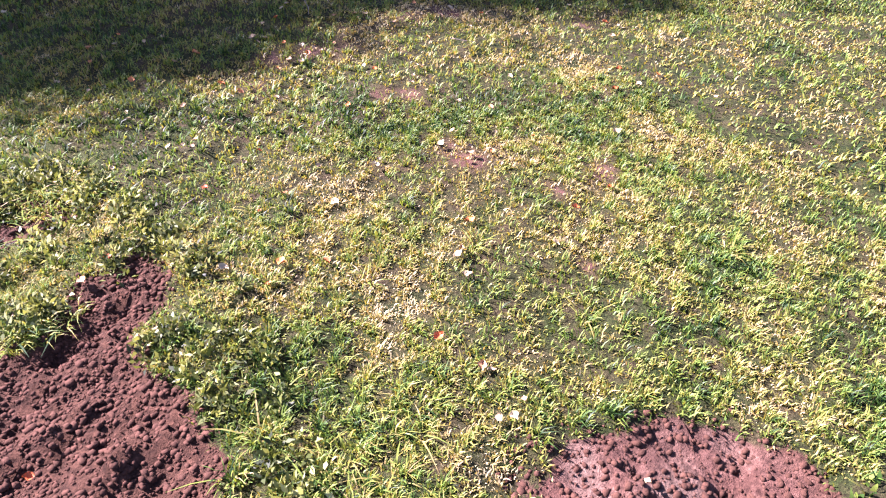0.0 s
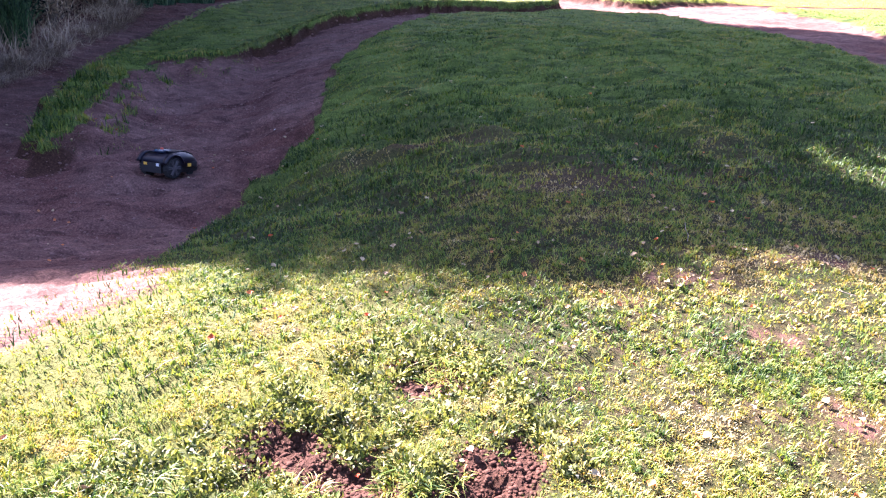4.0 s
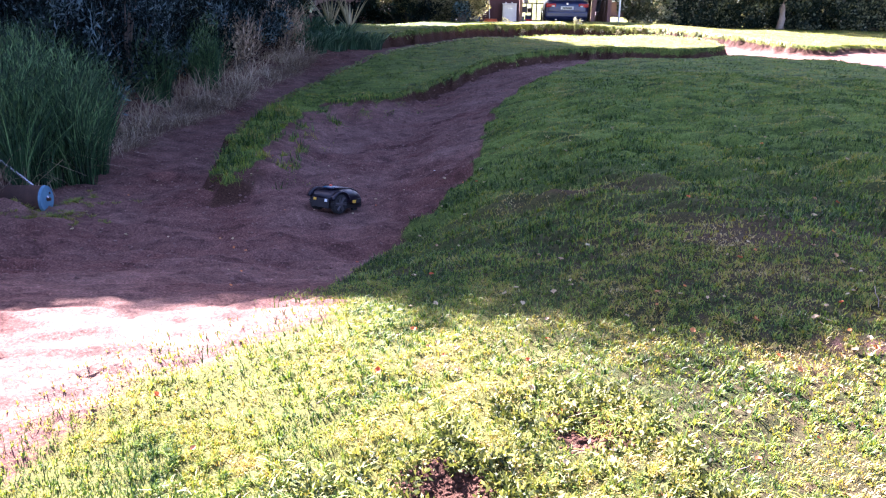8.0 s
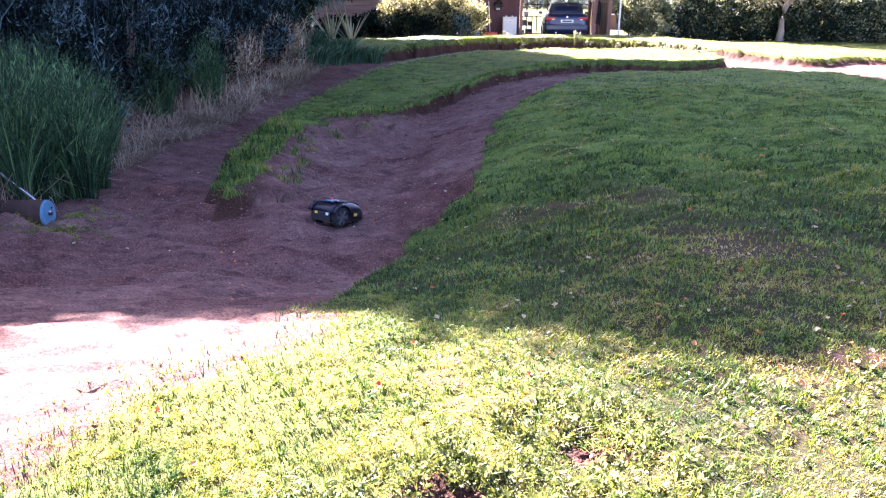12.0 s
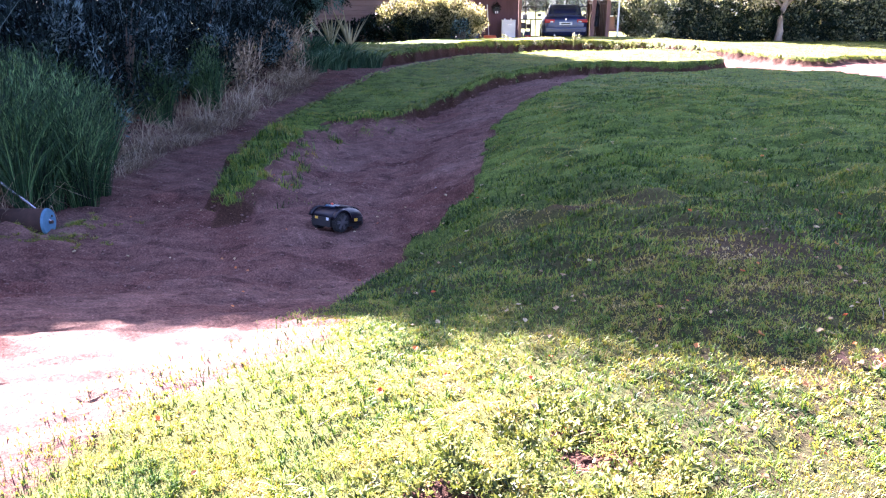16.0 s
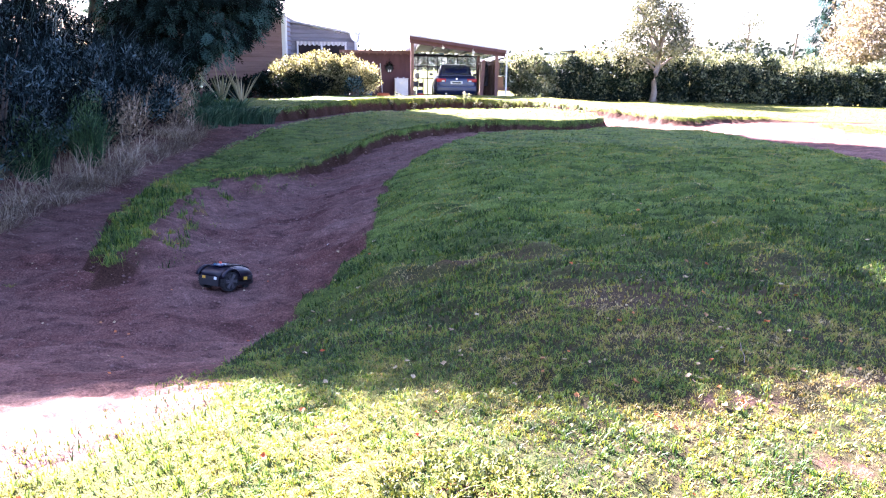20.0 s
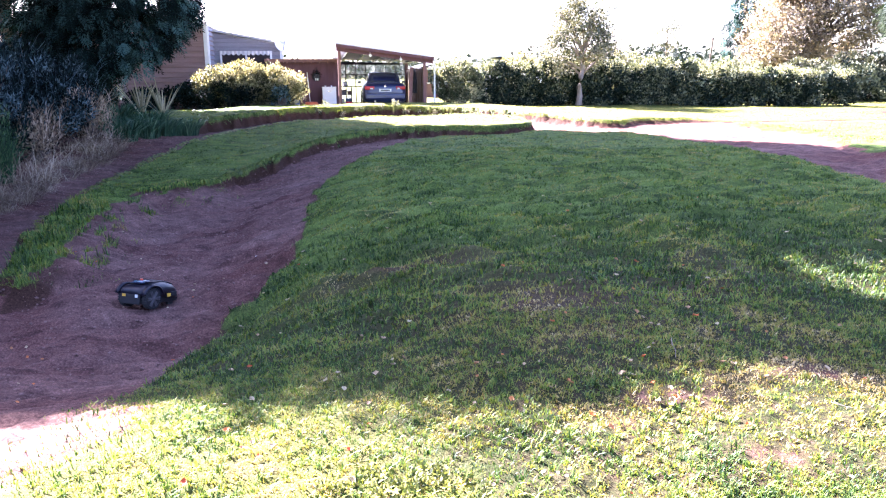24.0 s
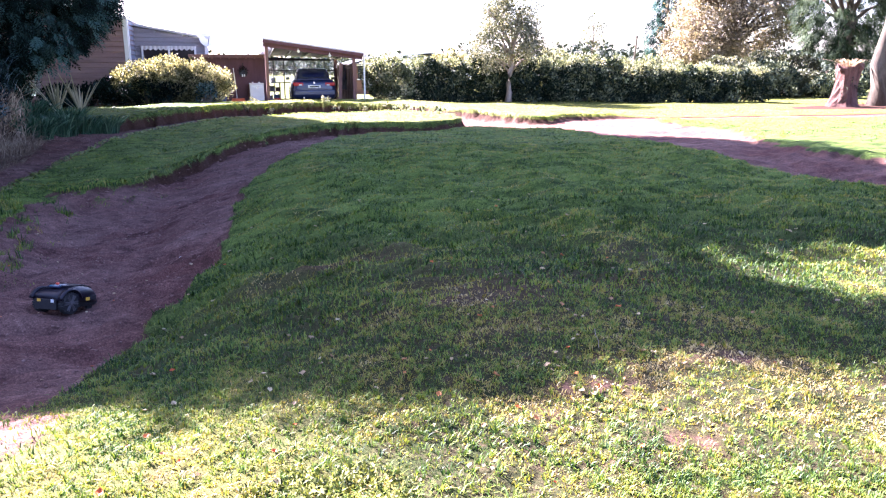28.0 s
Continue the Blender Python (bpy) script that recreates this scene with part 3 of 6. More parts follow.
blades("lawn_grass", GRASS_LABEL, 13, 28, 8.0, 21.0, 300, 0.022, 0.026, 38, 1.2)
blades("lawn_grass", GRASS_LABEL, -6, 27, 21.0, 33.0, 340, 0.024, 0.028, 36, 1.2)
blades("lawn_grass", GRASS_LABEL, -3.0, 6.0, -4.5, 0.25, 2200, 0.028, 0.012, 40, 0.9)
blades("tuft_grass", "longer bright green tufts of grass on the end of the bank", -3.6, -2.3, 7.5, 12.6, 2200, 0.085, 0.011, 39, 0.7, lambda x, y: patchy(x * 1.5, y * 1.5) > -0.5)


# grass hanging over the rims of the banks
r = np.random.default_rng(41)
rim = []
for outline, n in ((ISLAND, 3600), (OUTER[: len(OUTER) * 9 // 18], 3000)):
    u = r.uniform(0, len(outline) - 1.01, n)
    a, b = outline[u.astype(int)], outline[u.astype(int) + 1]
    p = a + (b - a) * (u % 1)[:, None]
    t = (b - a) / (np.linalg.norm(b - a, axis=1)[:, None] + 1e-9)
    out = np.stack([t[:, 1], -t[:, 0]], -1)
    out *= np.where(inside(outline if outline is ISLAND else OUTER, *(p + out * 0.2).T) > 0, -1, 1)[:, None]
    p = p - out * r.uniform(-0.05, 0.12, n)[:, None]
    ok = (p[:, 1] > 13.2) & (np.abs(p[:, 0]) < 12)
    rim.append(np.concatenate([p[ok], out[ok]], 1))
rim = np.concatenate(rim)
n = len(rim)
x, y, ox, oy = rim.T
z = np.maximum(between(Zg, x, y), between(Zg, x - ox * 0.12, y - oy * 0.12))
L, side = r.uniform(0.03, 0.12, n), r.normal(0, 0.4, (n, 2))
base = np.stack([x, y, z], -1)
o3 = np.stack([ox + side[:, 0], oy + side[:, 1], 0 * ox], -1)
s3 = np.stack([-oy, ox, 0 * ox], -1) * 0.014
mid = base + o3 * (L * 0.5)[:, None] + [0, 0, 0.03]
tip = base + o3 * (L * 0.8)[:, None] - np.stack([0 * L, 0 * L, L * r.uniform(0.1, 0.9, n)], -1)
v = np.stack([base - s3, base + s3, mid + s3 * 0.8, mid - s3 * 0.8, tip], 1).reshape(-1, 3)
i = np.arange(n)[:, None] * 5
tagged(new("rim_grass", mesh_of("rim_grass", v, np.concatenate([i + [0, 1, 2], i + [0, 2, 3], i + [3, 2, 4]]), M_GRASS, tint=np.repeat(np.clip(r.normal(0.25, 0.2, n), 0, 1), 5))), "ragged grass hanging over the banks", "grass", kind="stuff")


# ---- plants: every crown is many single leaves or sprays ----
def leaves(name, centres, radii, per, size, material, seed, droop=0.0, narrow=0.5, tint=(0.5, 0.2), flat=0.0, rise=0.0, hang=0.0, mottle=1.05):
    """Leaves scattered through clumps. droop: how far they hang; rise: how far they stand up; narrow: width over length."""
    r = np.random.default_rng(seed)
    c, rad = np.repeat(np.asarray(centres, float), per, 0), np.repeat(np.broadcast_to(radii, len(centres)).astype(float), per)
    n = len(c)
    g = r.normal(size=(n, 3))
    g /= np.linalg.norm(g, axis=1)[:, None]
    p = c + g * (rad * r.uniform(0.25, 1.0, n) ** 0.6)[:, None] * [1, 1, 1 - flat]
    p[:, 2] -= hang * r.uniform(0, 1, n) ** 2
    d = r.normal(size=(n, 3)) + g * 0.8
    d[:, 2] += (rise - droop) * 2.2
    d /= np.linalg.norm(d, axis=1)[:, None]
    s = np.cross(d, r.normal(size=(n, 3)))
    s /= np.linalg.norm(s, axis=1)[:, None] + 1e-9
    up = np.cross(s, d)
    L = (size * r.uniform(0.6, 1.4, n))[:, None]
    W = L * narrow / 2
    v = np.stack([p, p + d * L * 0.45 + s * W + up * L * 0.08, p + d * L - up * L * 0.06, p + d * L * 0.45 - s * W + up * L * 0.08], 1).reshape(-1, 3)
    i = np.arange(n)[:, None] * 4
    shade = np.repeat(r.normal(tint[0], tint[1] * mottle, len(centres)), per) + r.normal(0, tint[1], n)
    return mesh_of(name, v, i + [0, 1, 2, 3], material, tint=np.repeat(np.clip(shade, 0, 1), 4))


def sprays(name, centres, radii, per, long, material, seed, tint=(0.5, 0.25), leaflets=8):
    """Flat hanging fans of narrow leaflets, as on a cypress: one tint a fan."""
    r = np.random.default_rng(seed)
    c = np.asarray(centres, float)
    mid = c.mean(0)
    c, rad = np.repeat(c, per, 0), np.repeat(np.asarray(radii, float), per)
    n = len(c)
    g = r.normal(size=(n, 3))
    p = c + g / np.linalg.norm(g, axis=1)[:, None] * (rad * r.uniform(0.2, 1.0, n))[:, None]
    out = (p - mid) * [1, 1, 0]
    out /= np.linalg.norm(out, axis=1)[:, None] + 1e-6
    d = out * r.uniform(0.2, 0.9, n)[:, None] + r.normal(0, 0.3, (n, 3)) - [0, 0, 0.8]
    d /= np.linalg.norm(d, axis=1)[:, None]
    s = np.cross(d, out + r.normal(0, 0.5, (n, 3)))
    s /= np.linalg.norm(s, axis=1)[:, None] + 1e-9
    L = long * r.uniform(0.6, 1.35, n)
    up = np.cross(s, d)
    quads = []
    for k in range(leaflets):
        t = k / (leaflets - 1)
        side = 0 if k == leaflets - 1 else (-1 if k % 2 else 1)
        q = p + d * (L * t * 0.75)[:, None]
        e = d * 0.8 + s * (0.75 * side) + up * r.normal(0, 0.12, (n, 1))
        e /= np.linalg.norm(e, axis=1)[:, None]
        w = np.cross(e, up)
        l = (L * (0.50 - 0.22 * t))[:, None]
        quads += [q, q + e * l * 0.5 + w * l * 0.14, q + e * l, q + e * l * 0.5 - w * l * 0.14]
    v = np.stack(quads, 1).reshape(-1, 3)
    i = np.arange(n * leaflets)[:, None] * 4
    shade = np.repeat(r.normal(tint[0], tint[1], len(centres)), per) + r.normal(0, tint[1] * 0.7, n)
    return mesh_of(name, v, i + [0, 1, 2, 3], material, tint=np.repeat(np.clip(shade, 0, 1), 4 * leaflets))


def wisps(name, base, spread, n, tall, wide, material, seed, lean=0.35, tint=(0.5, 0.22), arch=0.2, lift=0.0):
    """Upright stems or strap leaves that fan out and arch over: three segments each."""
    r = np.random.default_rng(seed)
    a, q = r.uniform(0, 2 * np.pi, n), spread * np.sqrt(r.uniform(0, 1, n))
    p = np.asarray(base, float) + np.stack([np.cos(a) * q, np.sin(a) * q, lift * r.uniform(0, 1, n)], -1)
    if np.isscalar(tall):
        tall = (tall * 0.55, tall)
    t = r.uniform(*tall, n)[:, None]
    out = np.stack([np.cos(a), np.sin(a), 0 * a], -1) + r.normal(0, 0.6, (n, 3)) * [1, 1, 0]
    b = r.uniform(0, np.pi, n)
    s = np.stack([np.cos(b), np.sin(b), 0 * b], -1) * (wide * r.uniform(0.6, 1.3, n))[:, None] / 2
    ks = [(0, 0, 0.8), (0.4, 0.25, 1.0), (0.75, 0.6, 0.8), (1.0, 1.0, 0.12)]
    l = lean * r.uniform(0.3, 1.5, n)[:, None]
    rows = []
    for up, o, w in ks:
        c = p + np.array([0, 0, 1]) * t * (up - arch * o * o) + out * t * l * (o ** 1.3)
        rows += [c - s * w, c + s * w]
    v = np.stack(rows, 1).reshape(-1, 3)
    i = np.arange(n)[:, None] * 8
    f = np.concatenate([i + [k, k + 1, k + 3, k + 2] for k in (0, 2, 4)])
    return mesh_of(name, v, f, material, tint=np.repeat(np.clip(r.normal(*tint, n), 0, 1), 8))


def crown_points(r, centre, size, n, hollow=0.35, cut=None):
    """Clump centres in an uneven ellipsoid."""
    out, tries = [], 0
    lumps = [(Vector((r.gauss(0, 1), r.gauss(0, 1), r.gauss(0, 1))).normalized(), r.uniform(0.75, 1.2)) for _ in range(7)]
    while len(out) < n and tries < n * 6:
        tries += 1
        g = Vector((r.gauss(0, 1), r.gauss(0, 1), r.gauss(0, 1))).normalized()
        k = max((g.dot(l) ** 3) * w for l, w in lumps)
        rad = (0.72 + 0.35 * max(k, 0)) * r.uniform(hollow, 1) ** 0.5
        p = Vector((g.x * size[0] * rad + centre[0], g.y * size[1] * rad + centre[1], g.z * size[2] * rad + centre[2]))
        if cut is None or cut(p):
            out.append(p)
    return out


def tree(name, x, y, label, trunk, crowns, clump, per, leaf, material, seed, bark=M_BARK, droop=0.0, narrow=0.5, tint=(0.5, 0.2), cut=None, limbs=16, category="tree", flat=0.2, hollow=0.3, lean=(0, 0), group="", hang=0.0, more=()):
    """trunk: (height, foot radius); crowns: (centre offset, half sizes, number of clumps)."""
    r = random.Random(seed)
    z = height(x, y)
    ob = empty(name, pose(x, y, z), label, category, group)
    high, foot = trunk
    pts = [Vector((0, 0, -0.15))]
    for k in range(1, 7):
        pts.append(Vector((lean[0] * k / 6 + r.uniform(-1, 1) * foot * 0.4, lean[1] * k / 6 + r.uniform(-1, 1) * foot * 0.4, high * k / 6)))
    bm = limb(pts, [foot * (1.25 if k == 0 else 1 - 0.12 * k) for k in range(7)], 9, rough=0.12, seed=seed)
    here = Vector((x, y, z))
    clumps = []
    for (cx, cy, cz), size, n in crowns:
        clumps += crown_points(r, (cx, cy, cz), size, n, hollow, (lambda p: cut(p + here)) if cut else None)
    high_up = [Vector(p) - here for p in more]
    for p in r.sample(clumps + high_up, min(len(clumps + high_up), limbs)):
        k = min(max(p.z * r.uniform(0.45, 0.8) / high, 0.3), 0.98)
        a = Vector((lean[0] * k, lean[1] * k, high * k))
        m = a.lerp(p, 0.5) + Vector((0, 0, 0.08 * (p - a).length))
        limb([a, m, p], [foot * 0.4 * (1.1 - k * 0.5), foot * 0.25, foot * 0.06], 6, bm, 0.1, seed)
    part("trunk", bm, bark, ob, "", True)
    if clumps and material in (M_CONIFER, M_CEDAR):
        part("crown", sprays("crown", clumps, [clump * r.uniform(0.7, 1.3) for _ in clumps], per // 8, leaf * 1.8, material, seed, tint), None, ob)
    elif clumps:
        part("crown", leaves("crown", clumps, [clump * r.uniform(0.7, 1.3) for _ in clumps], per, leaf, material, seed, droop, narrow, tint, flat, 0.0, hang, 1.5), None, ob)
    # unseen upper clumps, added only for the shade that they throw
    if high_up:
        part("shade_crown", leaves("shade_crown", high_up, [0.45 * r.uniform(0.7, 1.3) for _ in high_up], 58, 0.37, material, seed + 7, droop, 0.27, tint, flat, 0.0, hang), None, ob)
    return ob


# The tall crowns beside the house are cut to a set outline of shade: track, mound and the far bend. Their upper parts
# are unseen, added to cast it.
SHADY = smooth_outline([(-14, 2.2), (-4.5, 3.0), (-2.6, 3.5), (-2.2, 4.05), (-1.8, 4.1), (-1.3, 3.85), (-0.85, 4.1), (-0.5, 4.1), (0.16, 3.7), (0.7, 3.48), (1.13, 3.0), (1.5, 3.1), (2.0, 3.55), (2.5, 3.4), (2.9, 3.1), (3.5, 2.85), (4.6, 2.75), (4.5, 3.35), (3.9, 3.85), (3.85, 4.5), (4.2, 5.3), (5.3, 5.0), (6.8, 5.2), (9.0, 7.2), (12.0, 10.6), (11.5, 13.8), (9.6, 15.0), (8.7, 17.6), (5.6, 18.3), (3.0, 17.9), (2.3, 19.3), (1.2, 21.6), (-0.9, 24.6), (-2.7, 26.4), (-3.9, 28.4), (-5.2, 30.2), (-7.5, 32), (-14, 36), (-26, 20)], 5)
SUN_X, SUN_Y = -sun_from.x / sun_from.z, -sun_from.y / sun_from.z


TRUNKS = ((-6.0, 23.6), (-10.2, 18.8), (-12.8, 12.5), (-9.4, 27.5))


def shaded(x, y):
    return float(inside(SHADY, np.array([x]), np.array([y]))[0])


def trimmed(p):
    """Whether a clump at p keeps its shadow on the shady stretch and stays clear of the low open sky beside the house."""
    if p.y > 4 and p.z < 7:
        up = (p.z - 1.6) / p.y
        if p.x / p.y > np.interp(up, (-0.06, -0.004, 0.004, 0.02, 0.05, 0.075, 0.2), (-0.25, -0.23, -0.205, -0.165, -0.13, -0.118, -0.112)):
            return False
    x, y = p.x + SUN_X * (p.z + 0.15), p.y + SUN_Y * (p.z + 0.15)
    return shaded(x, y) > 0.25 + 0.2 * noise.noise((x * 1.7, y * 1.7, 0.3))


def shade_clumps(n, seed):
    """Unseen clumps added high up to cast the shade, evenly over the shady stretch, sorted by the trunk that bears
    them.
    """
    r, out = random.Random(seed), [[] for _ in TRUNKS]
    while n > 0:
        x, y, z = r.uniform(-9, 12), r.uniform(2.5, 24), r.uniform(7.0, 13.2)
        d = shaded(x, y)
        if d < 0.04 + 0.12 * noise.noise((x * 1.5, y * 1.5, 0.7)) or (d > 1.2 and r.random() < 0.4):
            continue
        p = Vector((x - SUN_X * (z + 0.15), y - SUN_Y * (z + 0.15), z))
        far, k = min((math.hypot(p.x - a, p.y - b), i) for i, (a, b) in enumerate(TRUNKS))
        if far < 8.8 and (z < 12 or far < 8):
            out[k].append(p)
            n -= 1
    return out


HIGH = shade_clumps(4000, 5)
TALL_LABELS = ("tall dark green conifer with drooping sprays beside the house", "tall dark green conifer behind the dark shrubs", "dark green conifer at the end of the shrubs", "tall dark green conifer at the corner of the house")
LOW = (((1.1, -0.6, 2.8), (3.4, 2.4, 2.8), 1250), ((0, 0, 3.6), (3.2, 3.2, 3.6), 420), ((0, 0, 3.4), (3.0, 3.4, 3.4), 340), ((0, 0, 3.8), (2.6, 2.6, 3.6), 240))
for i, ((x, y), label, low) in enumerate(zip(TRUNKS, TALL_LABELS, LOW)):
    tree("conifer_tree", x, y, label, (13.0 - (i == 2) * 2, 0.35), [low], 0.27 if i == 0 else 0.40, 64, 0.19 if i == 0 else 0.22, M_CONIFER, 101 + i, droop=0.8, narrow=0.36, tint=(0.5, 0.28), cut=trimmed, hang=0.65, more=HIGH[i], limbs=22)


def shrub(x, y, tall, wide, seed, label="dense dark green leafy shrub with grey twigs", material=M_SHRUB, tint=(0.34, 0.27), name="shrub", per=58, leaf=0.105):
    """A leafy shrub: twigs from the foot, clumps of small leaves, and shoots that stand out of it."""
    r = random.Random(seed)
    z = height(x, y)
    ob = empty(name, pose(x, y, z), label, "shrub", "shrubs on the bank")
    pts = crown_points(r, (0, 0, tall * 0.52), (wide, wide, tall * 0.55), int(62 * wide * tall), 0.3, lambda p: p.z > 0.05)
    bm = bmesh.new()
    for p in r.sample(pts, 12):
        limb([(0, 0, -0.05), Vector((p.x * 0.4, p.y * 0.4, p.z * 0.55)), p], [0.035, 0.022, 0.006], 5, bm)
    part("woody_base", bm, M_BARK, ob)
    part("foliage", leaves("foliage", pts, [0.24] * len(pts), per, leaf, material, seed, rise=0.6, narrow=0.24, tint=tint, mottle=1.5), None, ob)
    part("shoot_spray", wisps("shoot_spray", (0, 0, tall * 0.30), wide * 1.0, 260, (tall * 0.15, tall * 0.42), 0.008, material, seed + 1, 0.6, (0.66, 0.25), 0.06, tall * 0.55), None, ob)
    return ob


def broom(x, y, tall, wide, n, seed):
    z = height(x, y)
    ob = empty("broom_bush", pose(x, y, z), "upright bright green broom bush with thin whippy stems", "bush", "shrubs on the bank")
    r = random.Random(seed)
    for k in range(7):
        a, q = r.uniform(0, 2 * math.pi), wide * math.sqrt(r.random())
        high = tall * r.uniform(0.55, 1.0)
        part("whip_growth", wisps("whip_growth", (math.cos(a) * q, math.sin(a) * q, -0.04), 0.08, n // 12, (high * 0.4, high * 1.05), 0.008, M_BROOM, seed * 10 + k, 0.30, (r.uniform(0.15, 0.75), 0.28), 0.06), None, ob)
    pts = crown_points(r, (0, 0, tall * 0.5), (wide * 1.15, wide * 1.15, tall * 0.42), int(40 * tall), 0.3)
    part("foliage", leaves("foliage", pts, [0.2] * len(pts), 55, 0.085, M_BROOM, seed, rise=1.3, narrow=0.09, tint=(0.42, 0.32)), None, ob)
    return ob


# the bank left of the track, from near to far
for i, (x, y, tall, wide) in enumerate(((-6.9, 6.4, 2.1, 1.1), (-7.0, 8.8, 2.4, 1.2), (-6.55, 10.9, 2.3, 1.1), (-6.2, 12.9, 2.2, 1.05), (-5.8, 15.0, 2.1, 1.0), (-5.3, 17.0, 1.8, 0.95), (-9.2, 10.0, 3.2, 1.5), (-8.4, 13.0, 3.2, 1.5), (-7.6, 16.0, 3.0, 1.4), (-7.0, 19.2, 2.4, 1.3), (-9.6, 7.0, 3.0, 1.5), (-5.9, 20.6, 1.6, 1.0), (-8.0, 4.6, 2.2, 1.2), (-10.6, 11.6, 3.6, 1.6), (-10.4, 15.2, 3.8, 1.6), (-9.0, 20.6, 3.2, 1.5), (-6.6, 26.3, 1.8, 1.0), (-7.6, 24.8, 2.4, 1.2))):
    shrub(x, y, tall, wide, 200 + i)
for i, (x, y, tall, wide, n) in enumerate(((-5.55, 8.5, 1.95, 0.45, 2000), (-6.1, 8.0, 2.1, 0.50, 1800), (-5.7, 9.3, 1.75, 0.36, 1400), (-6.5, 9.0, 1.9, 0.45, 1200), (-5.75, 13.0, 1.45, 0.26, 1200), (-5.5, 6.3, 1.4, 0.4, 1000), (-4.85, 8.45, 1.65, 0.30, 1500), (-5.2, 7.85, 1.75, 0.32, 1500), (-5.05, 9.0, 1.5, 0.28, 1200), (-5.7, 7.4, 1.6, 0.4, 1400), (-5.65, 10.6, 1.5, 0.30, 1200), (-5.3, 14.3, 1.35, 0.24, 1100), (-6.0, 9.9, 1.75, 0.36, 1400))):
    broom(x, y, tall, wide, n, 240 + i)
shrub(-5.2, 16.0, 1.1, 0.6, 260, "low reddish brown twiggy shrub on the bank", M_DRY, (0.35, 0.2), per=26)
shrub(-4.75, 18.4, 1.0, 0.55, 261, "low reddish brown twiggy shrub on the bank", M_DRY, (0.35, 0.2), per=26)

# dry grass along the foot of the bank, as one stretch of tufts
r = random.Random(77)
foot = [(-5.2, 7.9), (-5.35, 9.4), (-5.3, 10.9), (-5.0, 12.3), (-4.75, 13.6), (-4.45, 15.2), (-4.15, 16.9), (-4.1, 18.4)]
vs, fs, ts, at = [], [], [], 0
for k in range(210):
    u = r.uniform(0, len(foot) - 1.001)
    a, b = foot[int(u)], foot[int(u) + 1]
    x, y = a[0] + (b[0] - a[0]) * (u % 1) - abs(r.gauss(0, 0.45)) + 0.1, a[1] + (b[1] - a[1]) * (u % 1) + r.gauss(0, 0.1)
    me = wisps("tuft", (x, y, height(x, y) - 0.02), 0.16, 46, (0.10, r.uniform(0.2, 0.62)), 0.008, M_DRY, 300 + k, 1.1, (r.choice((0.0, 0.1, 0.3, 0.55, 0.75)), 0.22), 0.65)
    co, ti = np.zeros(len(me.vertices) * 3, np.float32), np.zeros(len(me.vertices), np.float32)
    me.vertices.foreach_get("co", co)
    me.attributes["tint"].data.foreach_get("value", ti)
    fl = np.zeros(len(me.loops), np.int32)
    me.loops.foreach_get("vertex_index", fl)
    vs.append(co.reshape(-1, 3)), ts.append(ti), fs.append(fl.reshape(-1, 4) + at)
    at += len(ti)
    bpy.data.meshes.remove(me)
tagged(new("dry_grass", mesh_of("dry_grass", np.concatenate(vs), np.concatenate(fs), M_DRY, tint=np.concatenate(ts))), "long pale dry grass along the foot of the bank", "grass", kind="stuff")

# tall pale seed stalks in front of the dark shrubs
STALKS = []
for k in range(120):
    u = r.uniform(0, len(foot) - 1.001)
    a, b = foot[int(u)], foot[int(u) + 1]
    STALKS.append((a[0] + (b[0] - a[0]) * (u % 1) - abs(r.gauss(0.25, 0.4)), a[1] + (b[1] - a[1]) * (u % 1)))
STALKS += [(-4.9 + r.gauss(0, 0.25), 7.45 + r.gauss(0, 0.2)) for _ in range(5)]
me = None
vs, fs, ts, at = [], [], [], 0
for k, (x, y) in enumerate(STALKS):
    me = wisps("stalk", (x, y, height(x, y) - 0.02), 0.10, 8, (0.3, r.uniform(0.5, 1.1)), 0.0055, M_DRY, 700 + k, 0.6, (r.uniform(0.5, 0.95), 0.2), 0.2)
    co, ti, fl = np.zeros(len(me.vertices) * 3, np.float32), np.zeros(len(me.vertices), np.float32), np.zeros(len(me.loops), np.int32)
    me.vertices.foreach_get("co", co)
    me.attributes["tint"].data.foreach_get("value", ti)
    me.loops.foreach_get("vertex_index", fl)
    vs.append(co.reshape(-1, 3)), ts.append(ti), fs.append(fl.reshape(-1, 4) + at)
    at += len(ti)
    bpy.data.meshes.remove(me)
tagged(new("seed_stalks", mesh_of("seed_stalks", np.concatenate(vs), np.concatenate(fs), M_DRY, tint=np.concatenate(ts))), "tall thin pale dry seed stalks before the shrubs", "grass", kind="stuff")

